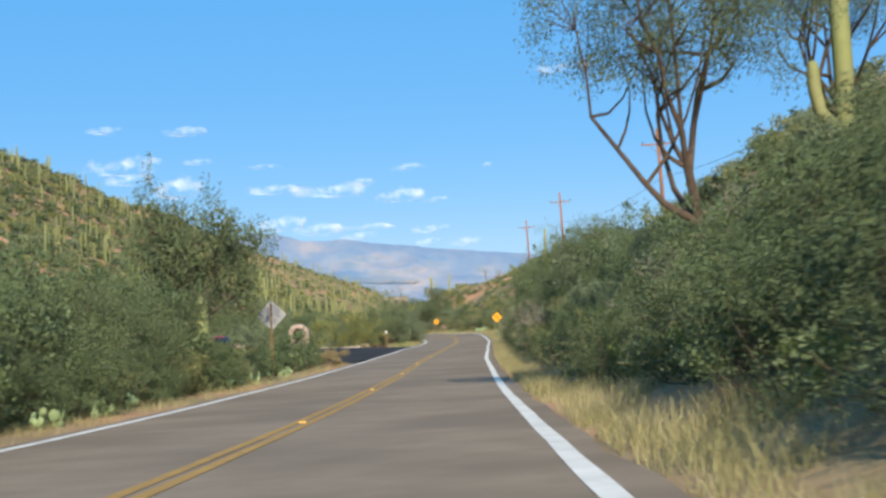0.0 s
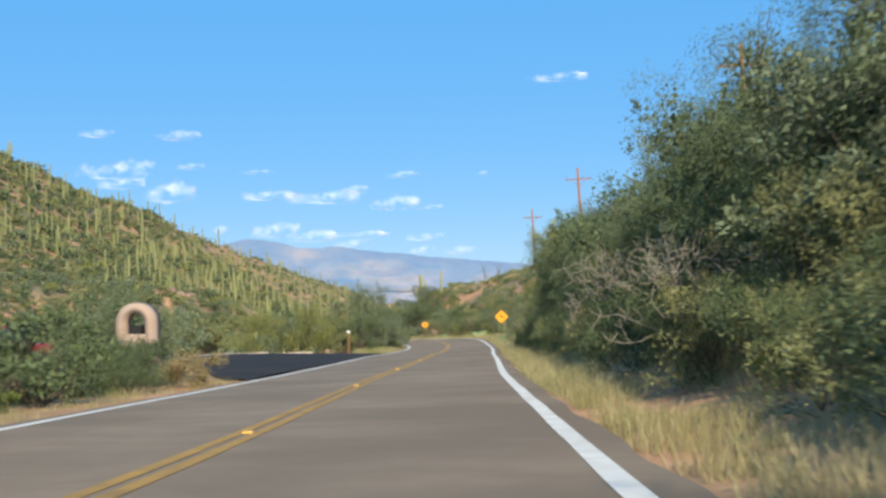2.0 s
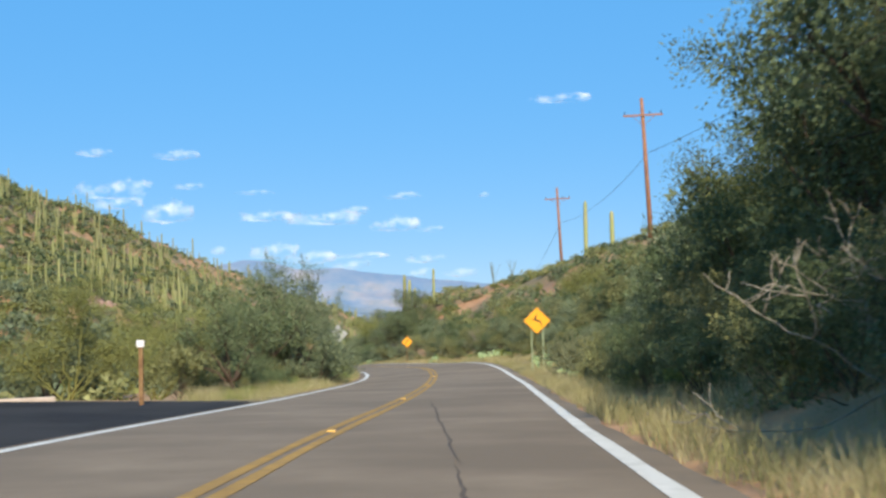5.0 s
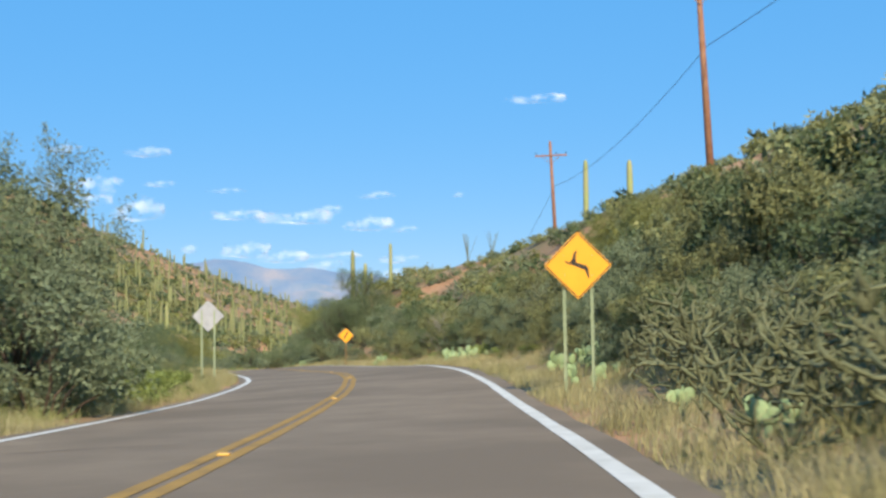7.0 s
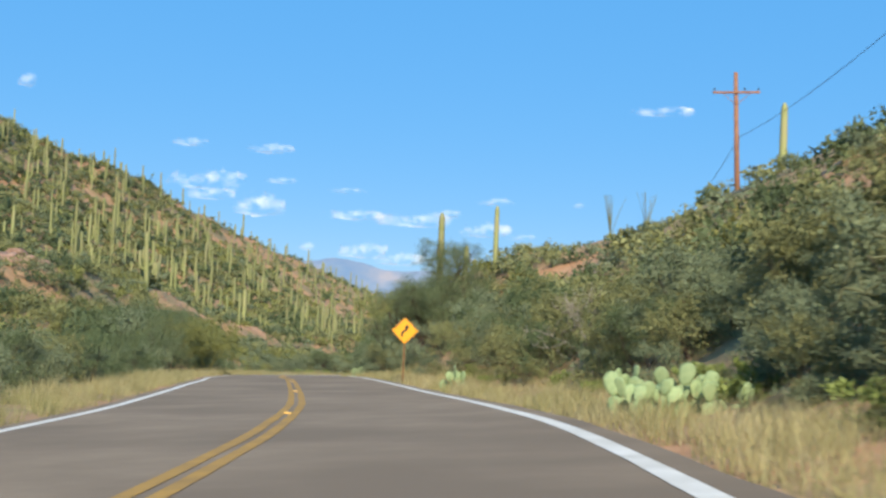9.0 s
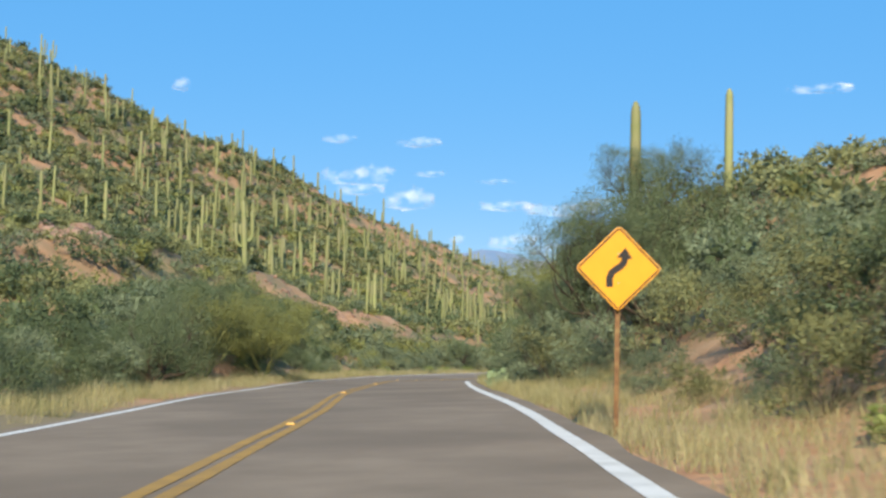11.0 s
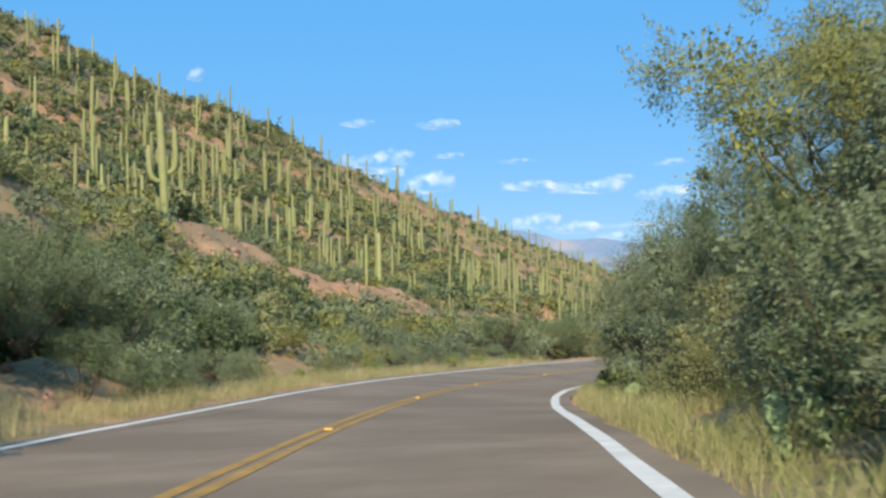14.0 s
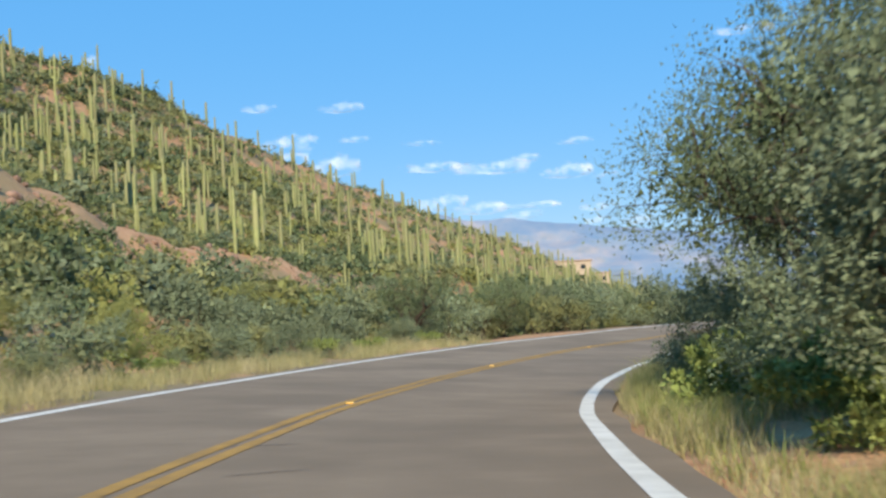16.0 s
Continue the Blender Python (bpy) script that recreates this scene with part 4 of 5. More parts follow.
def far_house(x, y, w, turn):
    base = new("far_house")
    z = ground_z(x, y)
    base.matrix_basis = pose(x, y, z, 0, 0, turn)
    part("wall", box(bmesh.new(), (w, 7, 4.2), Matrix.Translation((0, 0, 1.6)), 0.1), M_HOUSE, base, "pale tan wall")
    part("roof", box(bmesh.new(), (w + 0.8, 7.8, 0.4), Matrix.Translation((0, 0, 3.9)), 0.08), M_STUCCO, base, "flat roof")
    for k in (-0.3, 0.0, 0.3):
        part("window", box(bmesh.new(), (w * 0.12, 0.1, 1.3), Matrix.Translation((k * w, -3.52, 2.0))), M_GLASS, base, "dark window")
    return tagged(base, "pale flat-roofed house on the far ridge", "house", "far houses")


for x, y, w, turn in ((-66, 600, 12, 5), (-60, 622, 8, 0), (16, 620, 14, 0)):
    far_house(x, y, w, turn)



# ---------------- cacti ----------------
def saguaro_mesh(name, height, radius, arms, seed, ribs=11, rings=9):
    """A ribbed column with a rounded tip, and arms that bend upwards."""
    rng = np.random.default_rng(seed)
    verts, faces, base = [], [], 0

    def column(path, rad):
        nonlocal base
        k = ribs * 2
        a = np.linspace(0, 2 * np.pi, k, endpoint=False)
        rib = np.where(np.arange(k) % 2 == 0, 1.0, 0.86)
        p = np.array(path)
        d = np.gradient(p, axis=0)
        d /= np.linalg.norm(d, axis=1)[:, None]
        for i in range(len(p)):
            u = np.cross(d[i], (0.1, 0.97, 0.03))
            u /= np.linalg.norm(u)
            w = np.cross(d[i], u)
            verts.append(p[i] + rad[i] * rib[:, None] * (np.cos(a)[:, None] * u + np.sin(a)[:, None] * w))
        for i in range(len(p) - 1):
            for j in range(k):
                q, s = base + i * k + j, base + i * k + (j + 1) % k
                faces.append((q, s, s + k, q + k))
        base += len(p) * k

    hs = np.concatenate([np.linspace(-0.3, 0.93, rings - 3), [0.965, 0.99, 1.0]])
    lean = rng.normal(0, 0.012, 2)
    prof = np.interp(hs, (-0.3, 0.0, 0.25, 0.7, 0.93, 0.965, 0.99, 1.0), (0.8, 0.8, 1.0, 0.97, 0.85, 0.68, 0.38, 0.04)) * radius
    column([(lean[0] * h * height, lean[1] * h * height, h * height) for h in hs], prof)
    for z0, turn, rise in arms:
        a = radians(turn)
        out = np.array([math.cos(a), math.sin(a), 0])
        r = radius * 0.68
        q = [out * radius * 0.3 + (0, 0, z0), out * radius * 1.5 + (0, 0, z0 + 0.02), out * radius * 2.5 + (0, 0, z0 + 0.25), out * radius * 2.9 + (0, 0, z0 + 0.6)]
        q += [out * radius * 3.0 + (0, 0, z0 + 0.6 + rise * k) for k in (0.3, 0.6, 0.88, 0.96, 1.0)]
        column(q, [r * 0.7, r * 0.9, r, r, r, r * 0.98, r * 0.8, r * 0.5, r * 0.05])
    return mesh_np(name, np.concatenate(verts), np.array(faces), M_SAGUARO, True)


SAGUAROS = [saguaro_mesh("saguaro", 6.0, 0.24, (), 1), saguaro_mesh("saguaro", 6.5, 0.26, (), 2), saguaro_mesh("saguaro", 7.0, 0.25, ((2.9, 20, 1.9),), 3),
            saguaro_mesh("saguaro", 6.8, 0.27, ((2.6, 200, 1.6), (3.1, 30, 2.2)), 4), saguaro_mesh("saguaro", 4.5, 0.23, (), 5), saguaro_mesh("saguaro", 7.2, 0.27, ((2.5, 100, 1.5), (2.9, 10, 2.0), (3.4, 190, 1.4)), 6),
            saguaro_mesh("saguaro", 5.6, 0.17, ((1.35, 180, 0.55),), 7)]


def saguaro(x, y, kind, scale=1.0, fat=1.0, turn=0.0, label="", sink=0.1):
    ob = new("saguaro", SAGUAROS[kind])
    ob.matrix_basis = Matrix.Translation((x, y, ground_z(x, y) - sink)) @ pose(0, 0, 0, 0, random.gauss(0, 1.0), turn)
    ob.scale = (scale * fat, scale * fat, scale)
    armed = kind in (2, 3, 5, 6)
    return tagged(ob, label or ("tall ribbed saguaro cactus with upturned arms on the slope" if armed else "tall ribbed yellow-green saguaro cactus on the slope"), "cactus", "saguaros on the hill")


def pad_mesh(k):
    """One flat oval pad standing on its narrow end."""
    bm = bmesh.new()
    bmesh.ops.create_icosphere(bm, subdivisions=2, radius=1.0)
    for v in bm.verts:
        c = v.co.copy()
        egg = 0.82 + 0.22 * c.z
        v.co = (c.x * 0.75 * egg, c.y * 0.10 + 0.03 * k * c.x * c.x, (c.z + 1) * 0.9)
    me = bpy.data.meshes.new("pad")
    bm.to_mesh(me)
    bm.free()
    me.materials.append(M_PEAR)
    me.polygons.foreach_set("use_smooth", [True] * len(me.polygons))
    return me


PADS = [pad_mesh(k) for k in (-1, 0, 1)]
HEAPS = [(105, 0.70, 0.125), (24, 0.42, 0.14), (13, 0.28, 0.14), (34, 0.55, 0.15)]      # pads, spread, size of a pad


def prickly_pear(x, y, kind, scale=1.0, turn=0.0):
    """A heap of flat oval pads, each growing out of another."""
    pads, spread, size = HEAPS[kind]
    r = random.Random(int(x * 10) + int(y * 7))
    base = new("prickly_pear")
    base.matrix_basis = Matrix.Translation((x, y, ground_z(x, y) - 0.04)) @ pose(0, 0, 0, 0, 0, turn)
    base.scale = (scale, scale, scale)
    tips = []
    for i in range(pads):
        if i < pads * 0.3 or not tips:
            p = Vector((r.uniform(-1, 1) * spread, r.uniform(-1, 1) * spread * 0.6, 0.0))
            tilt = r.gauss(0, 20)
        else:
            p = min(r.sample(tips, min(3, len(tips))), key=lambda q: q.z)
            tilt = r.gauss(0, 28)
        s = size * r.uniform(0.7, 1.2)
        m = Matrix.Translation(p) @ pose(0, 0, 0, r.gauss(0, 14), tilt, r.uniform(-70, 70))
        tips.append(m @ Vector((0, 0, s * 1.66)))
        part("pad", r.choice(PADS), None, base, "", m @ Matrix.Diagonal((s, s, s, 1)))
    return tagged(base, "pale green prickly pear cactus with flat oval pads", "cactus", "prickly pears")


def cholla_mesh(seed, height, spread, arms, thick, depth_most):
    """Jointed, spiny, twisting arms."""
    rng = np.random.default_rng(seed)
    lines = []

    def grow(p, way, length, r, depth):
        line = [(p, 0.0), (p + way * r * 0.5, r)]
        for k in range(4):
            way = way + rng.normal(0, 0.28, 3) + (0, 0, 0.10)
            way = way / np.linalg.norm(way)
            p = p + way * length / 4
            line.append((p, r * (1 - 0.08 * k) * (0.85 if k % 2 else 1.0)))
        p = p + way * r
        lines.append(line + [(p, 0.0)])
        if depth:
            for _ in range(rng.integers(2, 4)):
                w = way + rng.normal(0, 0.75, 3)
                grow(p, w / np.linalg.norm(w), length * rng.uniform(0.55, 0.8), r * 0.85, depth - 1)

    made = []
    for i in range(arms):
        a = rng.uniform(0, 2 * math.pi)
        w = np.array([math.cos(a) * spread, math.sin(a) * spread, 0.8])
        lines.clear()
        grow(np.array([rng.normal(0, 0.12), rng.normal(0, 0.12), -0.05]), w / np.linalg.norm(w), height * 0.42, thick, depth_most)
        made.append(tubes(lines, 4))
    return made


def jointed(name, arrays, mat):
    """The tubes of one arm, joined where each grows out of the last."""
    bm = bmesh.new()
    me = mesh_np(name, *arrays, mat, True)
    bm.from_mesh(me)
    bmesh.ops.remove_doubles(bm, verts=bm.verts[:], dist=0.0005)
    bm.to_mesh(me)
    bm.free()
    me.polygons.foreach_set("use_smooth", [True] * len(me.polygons))
    return me


CHOLLAS = [[jointed("arm", a, M_CHOLLA) for a in cholla_mesh(s, 1.5, 0.9, 11, 0.027, 3)] for s in (1, 2)]
DEADS = [[jointed("branch", a, M_DEAD) for a in cholla_mesh(s + 10, 2.2, 1.1, 9, 0.0135, 3)] for s in (1, 2)]


def cholla(x, y, kind=0, scale=1.0, turn=0.0):
    ob = new("cholla")
    for me in CHOLLAS[kind]:
        part("arm", me, None, ob)
    ob.matrix_basis = Matrix.Translation((x, y, ground_z(x, y))) @ pose(0, 0, 0, 0, 0, turn)
    ob.scale = (scale, scale, scale)
    return tagged(ob, "grey-green jointed cholla cactus with tangled arms", "cactus", "chollas")


def dead_shrub(x, y, z, scale, turn, kind=0):
    ob = new("dead_shrub")
    for me in DEADS[kind]:
        part("branch", me, None, ob)
    ob.matrix_basis = Matrix.Translation((x, y, z)) @ pose(0, 0, 0, 0, 0, turn)
    ob.scale = (scale, scale, scale)
    return tagged(ob, "bare grey twisted dead shrub among green bushes", "dead shrub", "dead shrubs")


def by(key, x, y, scale=1.0, tall=1.0, turn=None, i=None):
    return place(key, (x, y, ground_z(x, y) - 0.08), scale, tall, turn, i)


def beside(key, y, u, scale=1.0, tall=1.0, i=None):
    p = at_road(y, u, -0.08)
    return place(key, p, scale, tall, None, i)


random.seed(11)
SIZE = {"mesq": 0.5, "dark": 0.95, "grey": 1.05, "palo": 0.55, "olive": 1.3, "bright": 1.2, "open": 0.5, "lush": 1.02, "shoot": 0.52, "mesq_near": 0.5, "dark_near": 0.95, "olive_near": 1.3}      # all about 2.3 m high


NEAR = {"mesq": "mesq_near", "dark": "dark_near", "olive": "olive_near", "grey": "lush"}


def row(keys, y0, y1, step, u, du, low, high):
    """Plants in a loose row along the road, low to high times 2.3 m tall."""
    y = y0
    while y < y1:
        k = random.choice(keys)
        if abs(u) < 7.25:
            k = NEAR.get(k, k)
        beside(k, y + random.uniform(-0.4, 0.4) * step, u + random.uniform(-du, du), SIZE[k] * random.uniform(low, high))
        y += step


FAR_ROWS = []


def far_row(y0, y1, step, u, du, low, high):
    """Shrubs further from the road, to be joined with those of the slope."""
    y = y0
    while y < y1:
        FAR_ROWS.append((y + random.uniform(-0.5, 0.5) * step, u + random.uniform(-du, du), random.uniform(low, high)))
        y += step


# ---- right of the road, first stretch: a thicket on the steep bank
by("open", 2.3, 25.2, 0.72, 1.45, 40, 0)
by("open", 5.8, 29.5, 0.7, 1.2, 160, 1)
saguaro(5.0, 26.0, 6, 1.0, 1.0, 0, "stout saguaro cactus with one arm above the bank")
row(("dark", "lush", "dark"), 10, 24, 1.3, 6.9, 0.4, 0.5, 0.7)
far_row(8, 56, 0.7, 9.0, 1.2, 0.6, 1.0)
far_row(8, 60, 0.7, 12.0, 1.4, 0.5, 0.9)
far_row(10, 90, 0.8, 15.5, 1.8, 0.5, 0.9)
row(("dark", "dark", "olive", "grey", "dark"), 9, 84, 1.7, 5.75, 0.25, 0.55, 0.8)
row(("dark", "dark", "olive"), 9, 112, 1.05, 5.1, 0.3, 0.42, 0.66)
for y, u, k, s in ((17.0, 5.2, 0, 0.8), (19.6, 5.0, 1, 0.9), (22.4, 5.0, 0, 0.85), (28.5, 4.8, 1, 0.75), (31.0, 4.8, 0, 0.8)):
    cholla(*at_road(y, u)[:2], k, s, 70 * k + 25 * y)
row(("dark", "mesq", "grey", "dark"), 24, 43, 1.7, 7.0, 0.4, 0.65, 0.85)
row(("dark", "mesq", "grey", "dark"), 43, 84, 2.0, 6.9, 0.4, 1.0, 1.35)
row(("dark", "grey", "olive"), 26, 56, 1.9, 8.8, 0.5, 0.5, 0.75)
row(("mesq", "grey", "mesq", "dark"), 56, 84, 2.6, 8.6, 0.5, 0.85, 1.15)
row(("mesq", "mesq", "palo"), 47.5, 60, 3.2, 7.2, 0.3, 1.25, 1.5)
row(("mesq", "mesq", "dark"), 72, 80, 2.6, 6.9, 0.3, 1.2, 1.45)
row(("mesq", "mesq", "dark"), 80, 86, 2.6, 7.0, 0.3, 1.25, 1.5)
row(("dark", "grey", "olive"), 84, 113, 1.9, 5.7, 0.3, 0.5, 0.8)
row(("dark", "mesq", "dark"), 83, 113, 2.4, 7.0, 0.4, 1.0, 1.4)
row(("grey", "olive"), 114, 124, 2.0, 7.2, 0.3, 0.6, 0.9)
row(("olive", "grey", "dark"), 113, 130, 1.4, 5.8, 0.3, 0.45, 0.7)
row(("mesq", "mesq", "palo"), 86, 104, 2.8, 7.4, 0.5, 1.5, 1.8)
row(("mesq", "grey"), 106, 117, 3.2, 8.2, 0.4, 1.2, 1.5)
for y, u, s, k in ((48.0, 5.2, 0.8, 0), (50.5, 5.5, 0.9, 1), (56.5, 5.3, 1.0, 0), (58.8, 5.0, 0.8, 1), (73, 6.0, 0.6, 0), (88.0, 5.2, 0.9, 1), (19.0, 6.0, 0.8, 1), (22.0, 5.6, 0.7, 0), (160.5, 6.2, 0.8, 0), (163.0, 6.6, 0.7, 1)):
    dead_shrub(*at_road(y, u), s, random.uniform(0, 360), k)
for y in (14, 18, 24, 29, 33, 36, 40, 44.5, 52, 60, 66, 69, 74, 78, 80.5, 84, 91, 97, 104):
    beside("bright", y, 5.0 + random.uniform(-0.2, 0.3), random.uniform(0.45, 0.75))
for y, u in ((80.0, 5.0), (82.0, 5.3), (81.0, 5.8)):
    p = at_road(y, u)
    prickly_pear(p.x, p.y, 2, 1.1, random.uniform(0, 360))
# ---- right of the road, the open hillside
row(("olive", "grey", "olive"), 124, 188, 1.9, 6.7, 0.6, 0.5, 0.85)
row(("grey", "dark", "olive"), 121, 172, 1.4, 7.3, 0.6, 0.5, 0.8)
row(("olive", "grey", "bright"), 128, 188, 2.0, 5.3, 0.25, 0.28, 0.5)
far_row(122, 188, 1.0, 8.8, 1.2, 0.6, 1.15)
row(("olive", "grey", "olive"), 126, 153, 1.1, 6.2, 0.5, 0.45, 0.75)
row(("palo", "palo", "olive"), 138, 152, 3.0, 9.3, 0.7, 0.7, 1.0)
row(("dark", "grey"), 176, 190, 2.2, 8.0, 1.2, 0.6, 0.85)
for x, y, k, s in ((-2.95, 118.2, 0, 1.0), (-2.6, 116.0, 1, 0.95), (-2.75, 121.0, 1, 0.9), (-2.4, 123.5, 0, 1.0), (-3.6, 146.2, 1, 1.15), (-3.0, 144.3, 0, 1.2), (-2.5, 142.4, 1, 1.2), (-2.2, 140.2, 0, 1.1), (-4.3, 147.8, 0, 0.9), (-2.1, 112.8, 0, 1.1)):
    cholla(x, y, k, s, random.uniform(0, 360))
prickly_pear(-6.3, 150.4, 0, 1.12, 10)
prickly_pear(-10.9, 166.8, 2, 1.2, 60)
for y, u, k in ((116.8, 4.5, 2), (120.3, 4.3, 2), (128.0, 4.5, 1), (130.0, 5.0, 3), (131.5, 5.3, 3), (133.5, 4.8, 1)):
    p = at_road(y, u)
    prickly_pear(p.x, p.y, k, 0.85, random.uniform(0, 360))
saguaro(2.1, 208.2, 0, 1.05, 0.9, 0)
saguaro(3.2, 184.6, 4, 0.9, 1.0, 0)
saguaro(-13.6, 203.4, 0, 0.62, 0.95, 0)
saguaro(-16.4, 202.0, 1, 0.85, 0.85, 0)
# ---- right of the road, last stretch
row(("lush", "dark", "olive", "lush"), 189, 203, 1.5, 5.1, 0.3, 0.65, 0.95)
row(("lush", "olive"), 211, 219, 1.6, 5.7, 0.3, 0.5, 0.75)
row(("grey", "olive", "bright"), 219, 240, 1.5, 8.2, 0.6, 0.4, 0.6)
row(("grey", "dark", "olive"), 154, 176, 1.2, 6.1, 0.5, 0.45, 0.7)
row(("mesq", "palo", "grey"), 192, 203, 2.4, 7.4, 0.5, 0.75, 1.0)
row(("mesq", "lush", "lush"), 203, 214, 1.8, 7.1, 0.4, 0.85, 1.1)
row(("lush", "lush", "dark"), 203, 211, 1.5, 5.1, 0.3, 0.7, 0.9)
row(("mesq", "grey", "olive"), 210, 224, 2.2, 8.7, 0.4, 0.7, 1.0)
for y, u, s, k in ((190.2, 6.9, 0.74, "mesq_near"), (190.6, 5.9, 0.6, "open"), (192.4, 8.2, 0.8, "mesq_near"), (195.6, 6.9, 0.7, "mesq"), (196.9, 5.2, 0.43, "open"), (199.5, 8.4, 0.55, "open"), (213.0, 7.3, 0.74, "palo"), (216.8, 7.2, 1.12, "palo"), (221.0, 8.4, 0.7, "open"), (229.3, 5.5, 1.0, "shoot"), (226.5, 8.2, 0.62, "open"), (232.0, 7.2, 0.8, "mesq_near"), (236.5, 6.4, 1.05, "mesq_near"), (239.5, 6.2, 0.8, "mesq"), (234.0, 8.0, 0.92, "mesq"), (243.0, 7.0, 0.9, "mesq")):
    beside(k, y, u, s)
row(("bright", "bright", "lush"), 221, 247, 1.1, 5.0, 0.5, 0.5, 0.85)
row(("bright", "bright", "olive"), 205, 244, 1.0, 5.3, 0.4, 0.35, 0.65)
for y, u in ((194.6, 3.7), (195.4, 3.9), (207.4, 4.1), (222.6, 4.6), (223.6, 5.2), (222.2, 5.5)):
    p = at_road(y, u)
    prickly_pear(p.x, p.y, 2, 1.0, random.uniform(0, 360))
for y, u, k in ((217.4, 4.9, 0), (218.6, 5.5, 1), (216.2, 5.8, 1)):
    cholla(*at_road(y, u)[:2], k, 0.7, 40 * k)
for y, u, s in ((143.0, 5.9, 0.45), (144.8, 5.7, 0.4), (146.6, 5.8, 0.5), (147.6, 5.5, 0.38), (148.6, 6.1, 0.52), (149.6, 5.7, 0.4), (143.5, 7.2, 0.5), (145.5, 6.6, 0.45), (146.5, 8.0, 0.6), (148.0, 7.0, 0.5), (149.5, 8.2, 0.6), (150.5, 6.8, 0.5), (152.5, 7.6, 0.6), (154.0, 6.6, 0.45), (156.0, 7.4, 0.55)):
    beside("lush", y, u, s)
# ---- left of the road, first stretch
by("high", -11.3, 43.4, 0.86, 1.4, 75, 0)
saguaro(-10.4, 41.2, 4, 0.64, 1.45, 0, "short stout saguaro cactus under a tree")
row(("dark", "dark", "mesq"), 12, 39, 1.2, -6.3, 0.4, 1.0, 1.4)
row(("dark", "mesq", "palo"), 16, 39, 1.7, -8.8, 0.8, 1.5, 1.8)
row(("dark", "olive", "bright"), 39, 59, 1.6, -5.6, 0.5, 0.3, 0.55)
row(("grey", "dark"), 52, 60, 2.4, -5.9, 0.4, 0.4, 0.55)
by("dark", -10.1, 52.8, 0.75)
by("mesq", -12.6, 64.5, 0.55)
by("dark", -11.3, 61.3, 0.52)
by("bright", -12.2, 61.2, 1.2)
by("tan", -9.75, 60.7, 0.82)
by("dark_near", -10.2, 57.4, 0.48)
by("dark_near", -10.7, 59.3, 0.55)
by("dark_near", -11.0, 61.9, 0.45)
by("shoot", -13.9, 68.9, 0.62)
by("lush", -12.3, 66.6, 0.5)
for y, u, k in ((23.5, -4.3, 2), (26.5, -4.4, 2), (29, -4.5, 2), (38, -4.6, 1), (40.0, -4.5, 2), (42.3, -4.5, 1), (46.3, -4.4, 2), (48.9, -4.4, 1), (50.0, -4.6, 2)):
    p = at_road(y, u)
    prickly_pear(p.x, p.y, k, 0.75, random.uniform(0, 360))
cholla(-8.9, 30.0, 1, 0.6, 30)
row(("dark", "dark", "olive"), 12, 41, 1.2, -4.95, 0.25, 0.36, 0.6)
for key, x, y, s in (("dark", -9.4, 38.6, 0.62), ("dark", -10.9, 40.2, 0.72), ("grey", -9.7, 41.3, 0.5), ("dark", -11.9, 44.0, 0.72), ("dark", -9.3, 45.2, 0.42), ("dark", -12.6, 41.5, 0.9), ("grey", -13.4, 46.5, 0.9),
                     ("dark", -13.9, 58.0, 0.62), ("dark", -13.1, 57.2, 0.5), ("dark", -12.9, 60.4, 0.42), ("dark", -13.4, 56.2, 0.62), ("grey", -14.4, 58.0, 0.8), ("dark", -15.6, 60.0, 0.7), ("olive", -12.4, 55.0, 0.7), ("dark", -11.0, 57.0, 0.4), ("mesq", -17.5, 62.5, 0.6)):
    by(key, x, y, s)
# ---- left, behind the pull-out and on
for x, y, k, s in ((-17.5, 77.5, "grey", 1.1), (-19.0, 80.0, "mesq", 0.62), (-18.8, 84.0, "grey", 1.2), (-20.5, 87.0, "dark", 1.0), (-19.6, 90.5, "grey", 0.95), (-20.4, 94.0, "olive", 1.1), (-20.6, 98.0, "grey", 1.2),
                   (-20.2, 101.5, "olive", 1.2), (-18.0, 105.5, "palo", 0.7), (-15.6, 108.0, "palo", 0.75), (-13.5, 110.5, "olive", 1.0), (-17.0, 110.5, "grey", 1.2), (-13.0, 114.0, "mesq", 0.6), (-15.5, 115.0, "palo", 0.8)):
    by(k, x, y, s * random.uniform(0.9, 1.1))
for y, u, k in ((131.0, -4.5, 1.0), (132.6, -4.4, 0.9), (134.2, -4.5, 1.0), (136.0, -4.4, 0.85), (138.0, -4.5, 0.8)):
    beside("bright", y, u, k)
by("shoot", -14.0, 128.6, 1.15, 1.1, 20, 1)
by("mesq", -15.0, 126.0, 0.95)
by("lush", -12.6, 126.5, 1.2)
by("mesq", -17.0, 131.0, 0.8)
row(("dark", "bright", "olive", "bright"), 112, 150, 1.5, -5.2, 0.45, 0.3, 0.5)
row(("dark", "grey", "olive"), 116, 150, 2.0, -6.6, 0.6, 0.55, 0.8)
row(("olive", "grey", "dark", "grey"), 151, 191, 1.6, -6.4, 0.7, 0.5, 0.75)
far_row(152, 200, 1.7, -9.0, 1.2, 0.9, 1.6)
by("palo", -30.2, 205.2, 0.8, 1.12, 30, 0)
by("palo", -31.0, 202.0, 0.8, 1.0, 130, 1)
by("mesq", -30.4, 198.0, 0.62)
by("mesq", -33.0, 209.5, 0.62)
